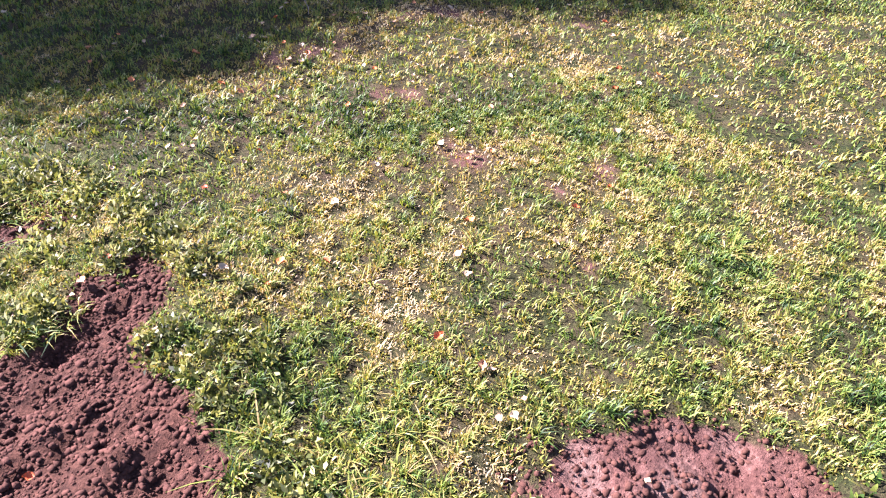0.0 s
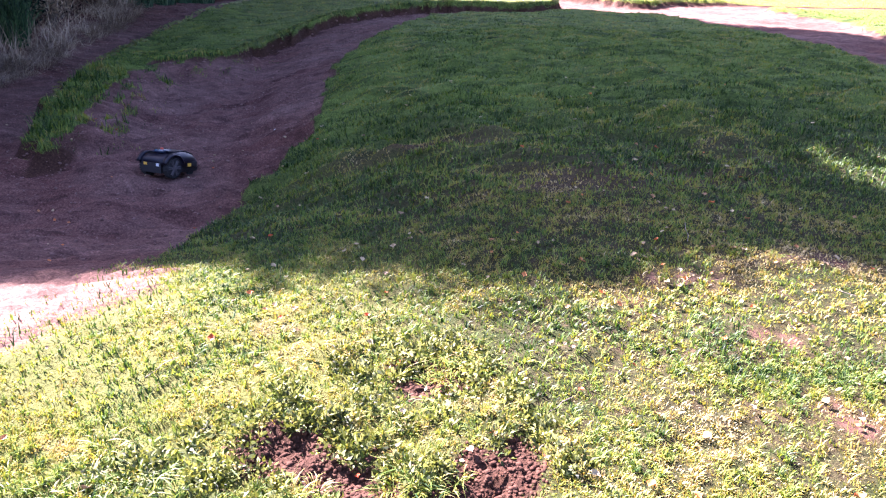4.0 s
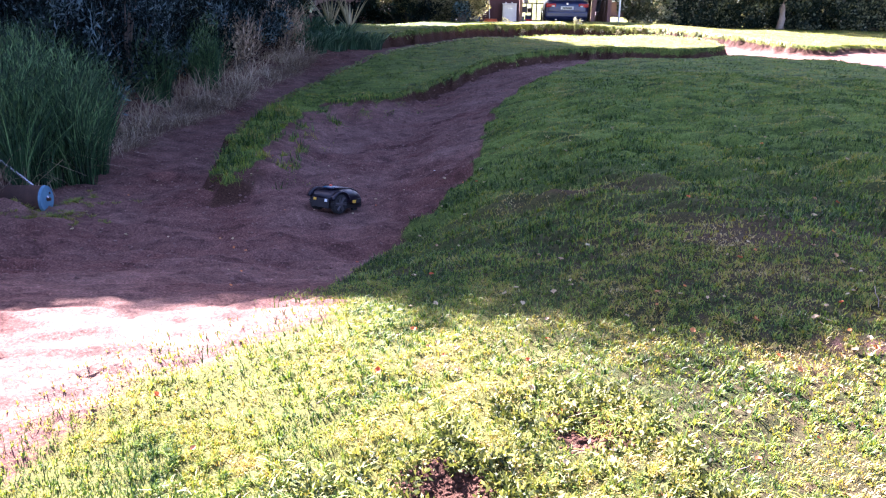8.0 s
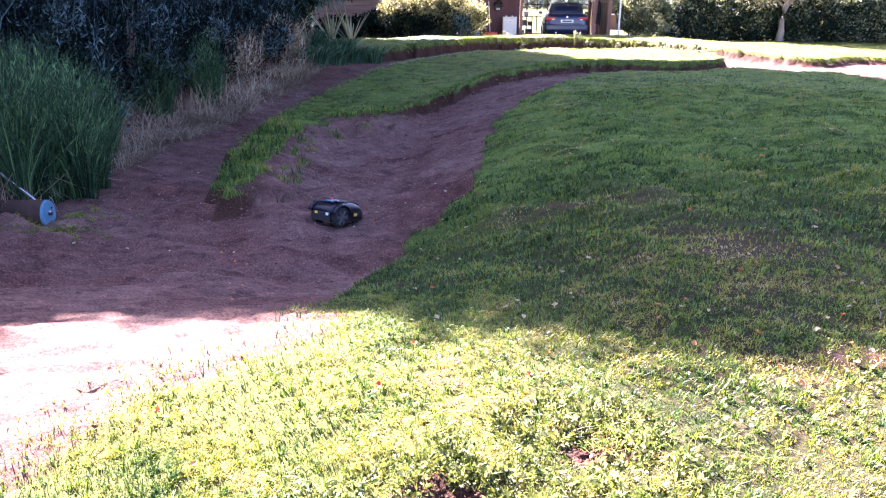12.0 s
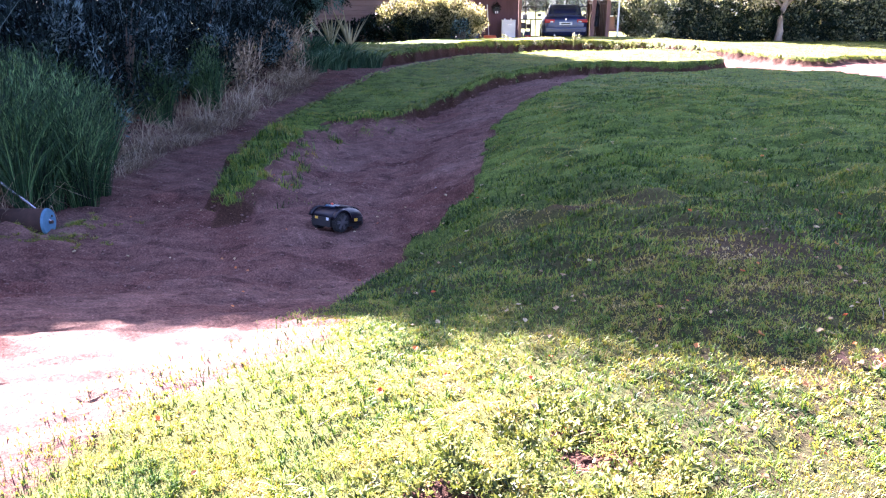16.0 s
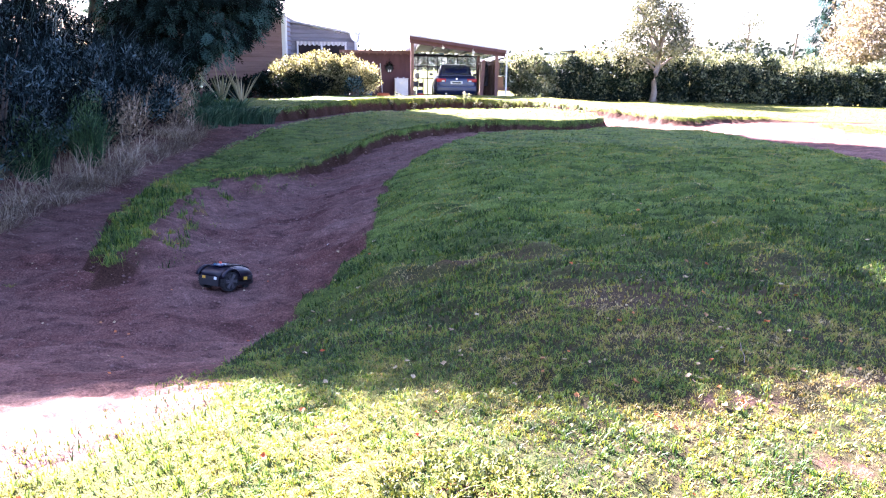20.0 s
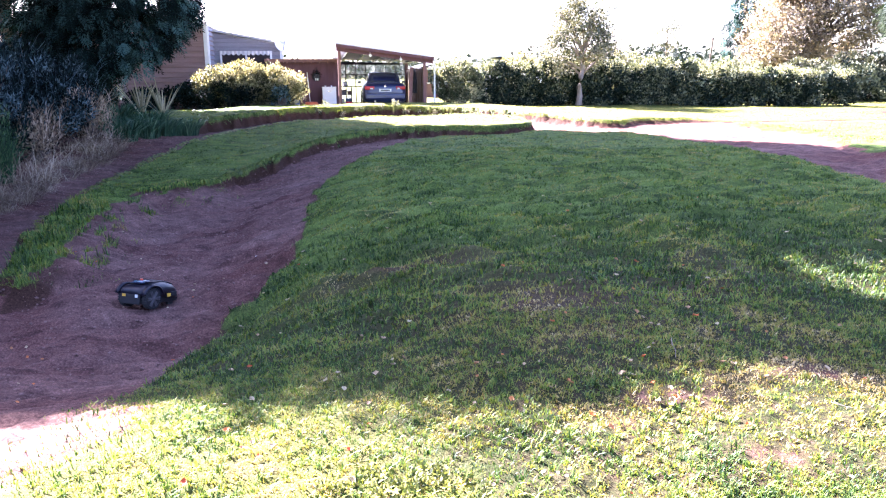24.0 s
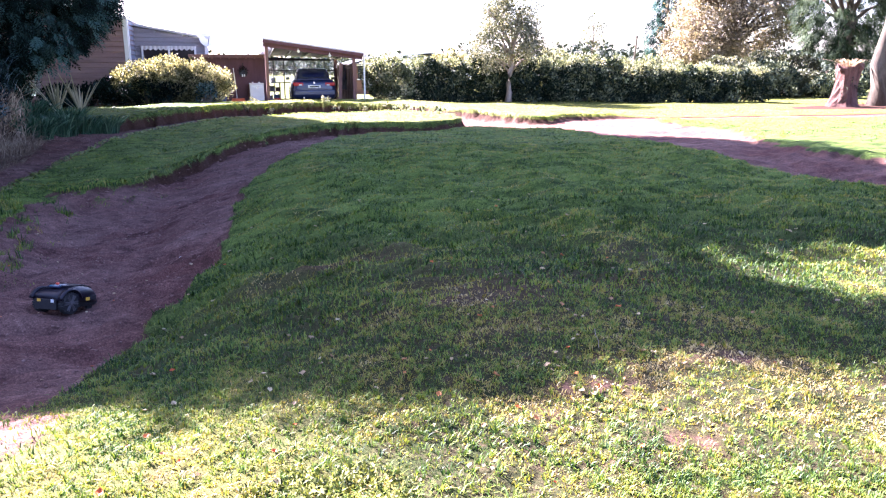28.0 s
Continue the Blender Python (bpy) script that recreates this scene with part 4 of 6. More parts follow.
# strap-leaved clumps and flax at the far end of the bank
for i, (x, y) in enumerate(((-4.15, 18.9), (-3.75, 19.5), (-3.5, 20.3), (-3.05, 20.9), (-4.3, 19.8), (-3.9, 20.8), (-4.6, 20.6))):
    ob = empty("strap_plant", pose(x, y, height(x, y)), "low clump of arching green strap leaves", "plant", "strap plants at the bank")
    part("leaf_clump", wisps("leaf_clump", (0, 0, -0.02), 0.32, 320, (0.40, 0.80), 0.026, M_STRAP, 500 + i, 0.55, (0.5, 0.25), 0.35), None, ob)
for i, (x, y, tall) in enumerate(((-4.35, 22.2, 1.05), (-3.75, 22.0, 1.15))):
    ob = empty("flax_plant", pose(x, y, height(x, y)), "spiky cream and green variegated flax", "plant", "flax by the house")
    for k in range(18):
        a, l = r.uniform(0, 2 * math.pi), r.uniform(0.2, 1.15)
        t = tall * r.uniform(0.6, 1.1)
        bm = bmesh.new()
        d, s = Vector((math.cos(a) * l, math.sin(a) * l, 1)), Vector((-math.sin(a), math.cos(a), 0))
        ring = []
        for u, w in ((0, 0.014), (0.3, 0.022), (0.7, 0.018), (0.93, 0.008), (1.0, 0.001)):
            c = d * t * u - Vector((0, 0, 0.18 * l * u * u * t))
            n = d.cross(s).normalized() * 0.006
            ring.append([bm.verts.new(c - s * w), bm.verts.new(c + n), bm.verts.new(c + s * w), bm.verts.new(c - n)])
        for r0, r1 in zip(ring, ring[1:]):
            for q in range(4):
                bm.faces.new((r0[q], r0[(q + 1) % 4], r1[(q + 1) % 4], r1[q]))
        bm.faces.new(ring[0])
        leaf_tint = bm.verts.layers.float.new("tint")
        shade = r.uniform(0.1, 1)
        for v in bm.verts:
            v[leaf_tint] = shade
        part("leaf", bm, M_FLAX, ob)


# ---- house, shed, carport and car ----
M_BOARD = plain("red brown boards", (0.20, 0.118, 0.105), (0.34, 0.22, 0.20), 2.5, 0.75, 0, 0.25, (0.25, 1, 3))
M_PALE = plain("weathered pale boards", (0.20, 0.19, 0.22), (0.33, 0.32, 0.36), 2.5, 0.75, 0, 0.2, (0.25, 1, 3))
M_WHITE = plain("white paint", (0.68, 0.67, 0.65), (0.80, 0.79, 0.77), 5, 0.55, 0, 0.08)
M_BRICK = plain("brick red board", (0.080, 0.034, 0.040), (0.135, 0.060, 0.068), 3, 0.8, 0, 0.25, (2, 1, 0.3))
M_TIMBER = plain("stained timber", (0.12, 0.055, 0.046), (0.22, 0.110, 0.088), 4, 0.7, 0, 0.3, (1, 1, 0.2))
M_TIN = plain("weathered roof iron", (0.45, 0.46, 0.47), (0.62, 0.62, 0.61), 3, 0.45, 0.6, 0.1)
# shade inside the carport is put into this near-black panel colour
M_DARKTIN = plain("panel darkened as in shade", (0.016, 0.018, 0.024), (0.034, 0.037, 0.046), 3, 0.9, 0.0, 0.1, spec=0.03)
M_LINING = plain("grey lilac roof lining", (0.17, 0.16, 0.19), (0.25, 0.24, 0.28), 3, 0.8, 0.0, 0.1)
M_BLACK = plain("dark metal", (0.012, 0.012, 0.014), (0.035, 0.033, 0.034), 10, 0.5, 0.3, 0.1)
M_LACE = plain("lace", (0.55, 0.52, 0.50), (0.75, 0.72, 0.70), 30, 0.9, 0, 0.1)
M_CONCRETE = plain("concrete floor", (0.25, 0.24, 0.22), (0.38, 0.36, 0.34), 3, 0.9, 0, 0.2)
M_ORANGE = plain("orange plastic", (0.55, 0.10, 0.03), (0.68, 0.16, 0.05), 6, 0.45, 0, 0.05)
M_BLUE = plain("blue plastic", (0.03, 0.06, 0.18), (0.06, 0.11, 0.28), 6, 0.45, 0, 0.05)
M_CARPAINT = plain("dark blue car paint", (0.010, 0.016, 0.060), (0.016, 0.026, 0.090), 3, 0.32, 0.0, 0.0, spec=0.8)
M_RUBBER = plain("rubber", (0.012, 0.012, 0.012), (0.03, 0.028, 0.026), 20, 0.9, 0, 0.3)
M_REDLAMP = plain("red lamp glass", (0.35, 0.015, 0.02), (0.5, 0.03, 0.03), 8, 0.15, 0, 0.0)
M_CHROME = plain("silver metal", (0.55, 0.55, 0.56), (0.7, 0.7, 0.7), 10, 0.25, 0.9, 0.0)
gl = Nodes("window glass")
gl.base((0.8, 0.85, 0.85), 0.05, 0, 0.5)
gl.bsdf.inputs["Transmission Weight"].default_value = 0.9
gl.bsdf.inputs["IOR"].default_value = 1.2
M_GLASS = gl.mat
dg = Nodes("dark glass")
dg.base(dg.ramp(dg.noise(2.0), [(0.3, (0.02, 0.022, 0.025)), (0.7, (0.05, 0.055, 0.06))]), 0.08, 0, 0.9)
M_DARKGLASS = dg.mat
dp = Nodes("dim window pane")
dp.base(dp.ramp(dp.noise(2.0), [(0.3, (0.012, 0.010, 0.012)), (0.7, (0.04, 0.03, 0.032))]), 0.35, 0, 0.15)
M_DIMPANE = dp.mat
# pale base colour stands in for the bright sky in the rear window
sg = Nodes("glass with sky light in its colour")
sg.base(sg.ramp(sg.noise(3.0), [(0.3, (0.16, 0.18, 0.21)), (0.7, (0.26, 0.28, 0.32))]), 0.06, 0.5, 0.9)
M_SKYGLASS = sg.mat
FLOOR = 0.02


def boards(parent, x0, x1, y, z0, z1, pitch, material, facing=-1, along="x", top=None):
    """Lapped weatherboards, each one a part. top(x): a sloping upper edge."""
    n = int((z1 - z0) / pitch)
    for k in range(n):
        z = z0 + k * pitch
        xa, xb = x0, x1
        if top:
            while xb > xa and top(xb) < z + pitch * 0.6:
                xb -= 0.05
            if xb - xa < 0.2:
                continue
        bm = bmesh.new()
        prof = [(0, z + 0.012), (facing * 0.07, z - 0.012), (facing * 0.012, z + pitch - 0.045), (0, z + pitch - 0.04)]
        ends = []
        for x in (xa, xb):
            ends.append([bm.verts.new((x, y + o, h) if along == "x" else (y + o, x, h)) for o, h in prof])
        for q in range(4):
            bm.faces.new((ends[0][q], ends[0][(q + 1) % 4], ends[1][(q + 1) % 4], ends[1][q]))
        bm.faces.new(ends[0])
        bm.faces.new(ends[1])
        part("board", bm, material, parent)


house = empty("house", pose(0, 0, 0), "red brown weatherboard house with a pale boarded wing", "house")
wall = part("wall", box(7.6, 7.6, 3.48, -7.42, 36.0, FLOOR - 0.2), M_BOARD, house)
boards(wall, -8.2, -3.72, 32.196, 0.3, 3.4, 0.20, M_BOARD)
part("foundation", box(7.4, 0.2, 0.4, -7.42, 32.24, FLOOR - 0.2), M_BRICK, house)
part("corner_board", box(0.16, 0.10, 3.4, -3.66, 32.17, FLOOR - 0.1, 0.008), M_WHITE, house, "white painted corner board")
part("corner_board", box(0.10, 0.16, 3.4, -3.60, 32.32, FLOOR - 0.1, 0.008), M_WHITE, house, "white painted corner board")
part("porch_post", rod((-6.85, 31.6, FLOOR - 0.15), (-6.85, 31.6, 3.28), 0.11, 0.10, 10), M_PALEBARK, house, "weathered round porch post")
boards(wall, 32.45, 34.2, -3.618, 0.3, 3.6, 0.19, M_PALE, 1, "y")
# pale wing with a sloping roof edge, a window under a scalloped blind
slope = lambda x: 3.16 - 0.17 * (x + 3.6)
wing = part("wing_wall", box(2.85, 4.0, 2.2, -2.2, 36.2, FLOOR - 0.1), M_PALE, house, "pale weathered wing wall")
boards(wing, -3.6, -0.78, 34.196, 0.2, 3.7, 0.18, M_PALE, -1, "x", slope)
bm = bmesh.new()
vs = [bm.verts.new(p) for p in ((-3.6, 34.2, 2.0), (-0.78, 34.2, 2.0), (-0.78, 34.2, slope(-0.78) - 0.05), (-3.6, 34.2, slope(-3.6) - 0.05), (-3.6, 36, 2.0), (-0.78, 36, 2.0), (-0.78, 36, slope(-0.78) - 0.05), (-3.6, 36, slope(-3.6) - 0.05))]
for f in ((0, 1, 2, 3), (4, 5, 6, 7), (0, 1, 5, 4), (1, 2, 6, 5), (2, 3, 7, 6), (3, 0, 4, 7)):
    bm.faces.new([vs[k] for k in f])
part("gable", bm, M_PALE, wing)
bm = bmesh.new()
vs = [bm.verts.new((x, y, slope(x) + dz)) for x in (-3.75, -0.62) for y in (34.0, 38.2) for dz in (0.0, 0.09)]
for f in ((0, 1, 3, 2), (4, 5, 7, 6), (0, 1, 5, 4), (2, 3, 7, 6), (0, 2, 6, 4), (1, 3, 7, 5)):
    bm.faces.new([vs[k] for k in f])
part("wing_roof", bm, M_TIN, house, "weathered iron roof")
bm = bmesh.new()
e = [[bm.verts.new(p) for p in ((-11.6, yy, 3.40), (-7.42, yy, 4.0), (-3.55, yy, 3.40), (-3.55, yy, 3.30), (-7.42, yy, 3.88), (-11.6, yy, 3.30))] for yy in (31.9, 40.2)]
for k in range(6):
    bm.faces.new((e[0][k], e[0][(k + 1) % 6], e[1][(k + 1) % 6], e[1][k]))
bm.faces.new(e[0])
bm.faces.new(e[1])
part("main_roof", bm, M_TIN, house)
bm = bmesh.new()
e = [[bm.verts.new(p) for p in ((-11.2, yy, 3.3), (-3.65, yy, 3.3), (-7.42, yy, 3.87))] for yy in (32.22, 32.4)]
for k in range(3):
    bm.faces.new((e[0][k], e[0][(k + 1) % 3], e[1][(k + 1) % 3], e[1][k]))
bm.faces.new(e[0])
bm.faces.new(e[1])
part("gable_wall", bm, M_BOARD, house)
part("end_post", box(0.14, 0.14, 2.6, -0.74, 34.12, FLOOR - 0.1, 0.01), M_WHITE, house, "pale end post")
win = part("window", box(2.12, 0.03, 1.14, -2.25, 34.118, 1.22), M_DIMPANE, house, "dark window under a lace valance")
for x in (-3.3, -2.25, -1.2):
    part("window_frame", box(0.08, 0.09, 1.2, x, 34.12, 1.18, 0.006), M_WHITE, win)
part("window_frame", box(2.3, 0.10, 0.06, -2.25, 34.11, 2.36, 0.006), M_PALE, win)
part("window_sill", box(2.3, 0.14, 0.07, -2.25, 34.09, 1.14, 0.006), M_WHITE, win)
bm = bmesh.new()
row = []
for k in range(61):
    x = -3.28 + 2.06 * k / 60
    low = 2.25 - 0.07 * abs(math.sin(k * math.pi / 6))
    row.append([bm.verts.new((x, 34.085 + o + 0.012 * math.sin(k * 1.3), z)) for o, z in ((0, 2.36), (0, low), (0.01, low), (0.01, 2.36))])
for a, b in zip(row, row[1:]):
    for q in range(4):
        bm.faces.new((a[q], a[(q + 1) % 4], b[(q + 1) % 4], b[q]))
part("valance", bm, M_LACE, win, "scalloped white lace valance")
dish = empty("satellite_dish", pose(-0.72, 34.0, 2.62, 68, 0, 25), "pale round satellite dish on the house wall", "dish")
bm = bmesh.new()
rings = [[bm.verts.new((math.cos(a) * q, math.sin(a) * q, 0.35 * q * q)) for a in (k * math.pi / 10 for k in range(20))] for q in (0.04, 0.15, 0.26, 0.32)]
for a, b in zip(rings, rings[1:]):
    for k in range(20):
        bm.faces.new((a[k], a[(k + 1) % 20], b[(k + 1) % 20], b[k]))
bm.faces.new(rings[0])
ob = part("reflector", bm, M_WHITE, dish)
ob.modifiers.new("thick", "SOLIDIFY").thickness = 0.015
part("arm", rod((0, -0.28, 0.05), (0, 0.0, 0.36), 0.012), M_BLACK, dish)
part("bracket", rod((0, 0, 0), (0, -0.05, -0.25), 0.02), M_BLACK, dish)
ant = empty("antenna_mast", pose(-1.45, 35.0, 2.85), "thin antenna mast on the roof", "antenna")
part("mast", rod((0, 0, -0.1), (0, 0, 0.85), 0.015), M_BLACK, ant)

shed = empty("shed", pose(0, 0, 0), "low brick red boarded shed with a flat roof", "shed")
sw = part("wall", box(2.9, 2.8, 1.95, 0.2, 33.5, FLOOR - 0.1), M_BRICK, shed)
for k in range(14):
    part("board", box(0.192, 0.02, 1.9, -1.13 + 0.2 * k, 32.088, FLOOR, 0.004), M_BRICK, sw)
rf = part("roof", box(3.05, 3.3, 0.07, 0.15, 33.4, 1.93, 0.01), M_TIN, shed, "sunlit flat iron roof edge")
part("fascia", box(3.05, 0.03, 0.12, 0.15, 31.74, 1.88, 0.004), M_TIMBER, rf)
for k in range(9):
    part("rafter_end", box(0.05, 0.25, 0.07, -1.15 + 0.33 * k, 31.86, 1.83, 0.004), M_TIMBER, rf)

hang = empty("hanging_basket", pose(0.68, 32.03, 1.15), "dark round basket hanging on the shed wall", "basket")
part("bowl", rod((0, 0, 0.12), (0, -0.1, 0.12), 0.17, 0.13, 14), M_BLACK, hang)
part("hook", rod((0, 0.02, 0.52), (0, -0.06, 0.3), 0.012), M_BLACK, hang)
part("plant", leaves("plant", [Vector((0, -0.06, 0.3)), Vector((0.07, -0.06, 0.2)), Vector((-0.07, -0.06, 0.2))], [0.12] * 3, 40, 0.07, M_SHRUB, 811, tint=(0.2, 0.1)), None, hang)
for x in (-0.03, 0.05):
    part("tag", box(0.045, 0.012, 0.09, x, -0.12, -0.02, 0.003), M_WHITE, hang, "small white tag")
bro = empty("broom", pose(0.42, 31.93, FLOOR), "yard broom leaning on the shed wall", "broom")
part("handle", rod((-0.03, 0.0, 0.1), (-0.12, 0.12, 1.45), 0.017), M_WHITE, bro)
part("head", box(0.34, 0.07, 0.12, -0.02, -0.02, 0, 0.01), M_TIMBER, bro)
tub = empty("plastic_tub", pose(0.42, 31.5, FLOOR), "upturned orange plastic tub on the ground", "tub")
part("shell", rod((0, 0, 0.0), (0, 0, 0.26), 0.36, 0.24, 20), M_ORANGE, tub, "", True)
part("rim", rod((0, 0, 0.0), (0, 0, 0.04), 0.39, 0.385, 20), M_ORANGE, tub)
buc = empty("bucket", pose(-0.22, 31.6, FLOOR), "dark blue bucket by the shed", "bucket")
part("pail", rod((0, 0, 0), (0, 0, 0.33), 0.15, 0.19, 16), M_BLUE, buc)
part("bail", rod((-0.19, 0, 0.32), (0.19, 0, 0.33), 0.008), M_BLACK, buc)
cab = empty("white_cabinet", pose(1.17, 31.6, FLOOR), "white metal appliance standing by the carport", "appliance")
part("body", box(0.55, 0.5, 0.80, 0, 0, 0.02, 0.015), M_WHITE, cab)
part("top", box(0.58, 0.53, 0.035, 0, 0, 0.825, 0.01), M_WHITE, cab)
part("door", box(0.50, 0.015, 0.66, 0, -0.26, 0.08, 0.006), M_WHITE, cab)
part("handle", box(0.14, 0.02, 0.02, 0, -0.275, 0.67, 0.004), M_CHROME, cab, "metal handle")
for x in (-0.15, 0.1):
    bot = empty("bottle", pose(1.17 + x, 31.6, FLOOR + 0.86), "small pale bottle on the appliance", "bottle")
    part("body", rod((0, 0, 0), (0, 0, 0.05), 0.035, 0.03, 10), M_WHITE, bot)
    part("cap", rod((0, 0, 0.05), (0, 0, 0.065), 0.014, 0.012, 8), M_BLUE, bot)

# carport: high on the shed side, falling away from it
port = empty("carport", pose(0, 0, 0), "timber carport with a sloping iron roof and glazed back", "carport")
hi = lambda x, y=30.0: 2.42 - 0.128 * (x - 1.55) - (y - 30.0) * (0.083 - 0.019 * (x - 1.55))
for x, y in ((1.55, 30.1), (1.55, 35.4), (4.92, 30.1), (4.92, 35.4)):
    part("post", box(0.12, 0.12, hi(x, y) - FLOOR - 0.02, x, y, FLOOR - 0.02, 0.01), M_TIMBER, port)


def sloping(x0, x1, y0, y1, low, thick):
    bm = bmesh.new()
    vs = [bm.verts.new((x, y, hi(x, y) + low + dz)) for x in (x0, x1) for y in (y0, y1) for dz in (0, thick)]
    for f in ((0, 1, 3, 2), (4, 5, 7, 6), (0, 1, 5, 4), (2, 3, 7, 6), (0, 2, 6, 4), (1, 3, 7, 5)):
        bm.faces.new([vs[k] for k in f])
    return bm


roof = part("roof", sloping(1.42, 5.28, 29.8, 35.7, 0.09, 0.035), M_TIN, port, "sloping corrugated iron roof")
part("lining", sloping(1.5, 5.2, 30.15, 35.6, 0.05, 0.03), M_LINING, roof)
part("front_beam", sloping(1.45, 5.25, 30.0, 30.08, -0.15, 0.23), M_BRICK, port, "deep red front beam")
for k in range(7):
    x = 1.85 + 0.46 * k
    part("infill_panel", box(0.44, 0.03, hi(x, 35.4) - 1.84, x, 35.43, 1.80, 0.004), M_DARKTIN, port)
part("barge_board", sloping(1.42, 5.28, 29.82, 29.86, -0.02, 0.13), M_BRICK, port)
part("flashing", sloping(1.41, 5.29, 29.79, 29.83, 0.10, 0.05), M_TIN, roof)
for k in range(5):
    x = 1.9 + 0.7 * k
    part("rafter", sloping(x, x + 0.06, 30.1, 35.5, -0.06, 0.11), M_BLACK, port)
for x in (2.75, 3.95):
    sp = part("spot_lamp", rod((x, 29.98, hi(x) - 0.12), (x, 29.86, hi(x) - 0.16), 0.03, 0.055, 12), M_WHITE, port, "small white spot lamp")
    part("lamp_arm", rod((x, 30.0, hi(x) - 0.05), (x, 29.96, hi(x) - 0.13), 0.012), M_WHITE, sp)
glaz = part("back_frame", box(3.3, 0.08, 0.09, 3.23, 35.45, FLOOR - 0.02, 0.005), M_BLACK, port, "dark metal glazing frame")
for k in range(8):
    x = 1.62 + 0.46 * k
    part("mullion", box(0.045, 0.05, hi(x, 35.4) - FLOOR - 0.10, x, 35.45, FLOOR + 0.07, 0.004), M_BLACK, glaz)
for z in (0.78, 1.32, 1.78):
    part("transom", box(3.3, 0.05, 0.045, 3.23, 35.452, z, 0.004), M_BLACK, glaz)
for k in range(7):
    for z, h in ((0.11, 0.66), (0.83, 0.48), (1.37, 0.40)):
        pn = part("pane", box(0.41, 0.008, h, 1.85 + 0.46 * k, 35.45, z), M_GLASS, glaz)
for k in range(11):
    part("wall_plank", box(0.03, 0.185, 1.55 + 0.02 * (k % 3), 4.97, 30.35 + 0.47 * k, FLOOR, 0.004), M_TIMBER, port)
part("side_wall", box(0.02, 5.3, 1.58, 5.0, 32.75, FLOOR), M_TIMBER, port)
part("rail", box(0.05, 5.2, 0.09, 4.93, 32.75, 1.45, 0.005), M_TIMBER, port)
for k in range(9):
    part("rail_spacer", box(0.05, 0.07, 0.07, 4.9, 30.5 + 0.5 * k, hi(4.9) - 0.14, 0.005), M_WHITE, port)
part("leaning_plank", box(0.14, 0.03, 1.65, 4.42, 30.5, FLOOR, 0.004, Matrix.Rotation(0.06, 4, "Y")), M_TIMBER, port, "pale leaning timber plank")
gut = part("gutter", box(0.10, 5.9, 0.09, 5.30, 32.75, hi(5.28, 33) + 0.0, 0.01), M_WHITE, port, "white gutter")
part("downpipe", rod((5.30, 29.95, FLOOR), (5.30, 29.95, hi(5.28)), 0.035, 0.035, 10), M_WHITE, gut)
part("gutter_bracket", box(0.36, 0.05, 0.05, 5.48, 29.95, 1.62, 0.006), M_WHITE, gut)
tagged(new("pavement", mesh_of("pavement", [(1.2, 29.7, 0.035), (5.6, 29.7, 0.035), (5.6, 35.9, 0.035), (1.2, 35.9, 0.035), (1.2, 29.7, -0.3), (5.6, 29.7, -0.3), (5.6, 35.9, -0.3), (1.2, 35.9, -0.3)], [(0, 1, 2, 3), (0, 1, 5, 4), (1, 2, 6, 5), (2, 3, 7, 6), (3, 0, 4, 7)], M_CONCRETE)), "worn concrete floor of the carport", "floor", kind="structure")
bag = empty("coat", pose(4.62, 31.2, 0.62), "dark coat hanging on the carport wall", "coat")
part("cloth", limb([(0, 0, 0), (0.01, 0, 0.4), (0, 0, 0.8), (0, 0, 1.0)], [0.16, 0.17, 0.13, 0.05], 10, rough=0.12), M_BLACK, bag)
part("hook", rod((0, 0, 0.98), (0.28, 0, 1.02), 0.012), M_CHROME, bag)
chn = empty("fuel_can", pose(1.95, 31.2, 0.035), "small red fuel can on the carport floor", "can")
part("body", box(0.24, 0.16, 0.26, 0, 0, 0, 0.02), M_REDLAMP, chn)
part("spout", rod((0.06, 0, 0.25), (0.1, 0, 0.36), 0.02), M_BLACK, chn)
shl = empty("shelf_unit", pose(2.0, 34.7, 0.035), "low cluttered grey shelf by the glazed wall", "shelf")
for z in (0.0, 0.38, 0.76):
    part("shelf", box(0.6, 0.35, 0.03, 0, 0, z + 0.02, 0.004), M_PALE, shl)
for x in (-0.28, 0.28):
    for y in (-0.15, 0.15):
        part("leg", box(0.035, 0.035, 0.82, x, y, 0, 0.003), M_BLACK, shl)
for i, (x, z, s) in enumerate(((-0.15, 0.05, 0.2), (0.12, 0.05, 0.25), (-0.05, 0.43, 0.24), (0.18, 0.43, 0.17), (0.0, 0.81, 0.22))):
    cr = empty("storage_box", pose(2.0 + x, 34.7, 0.036 + z), "small worn storage box on the shelf", "box", "boxes on the shelf")
    part("body", box(s, 0.22, s * 0.8, 0, 0, 0, 0.008), (M_WHITE, M_BLUE, M_PALE, M_TIMBER, M_WHITE)[i], cr)
    part("lid", box(s + 0.02, 0.24, 0.025, 0, 0, s * 0.8, 0.006), (M_BLUE, M_WHITE, M_TIMBER, M_PALE, M_WHITE)[i], cr)


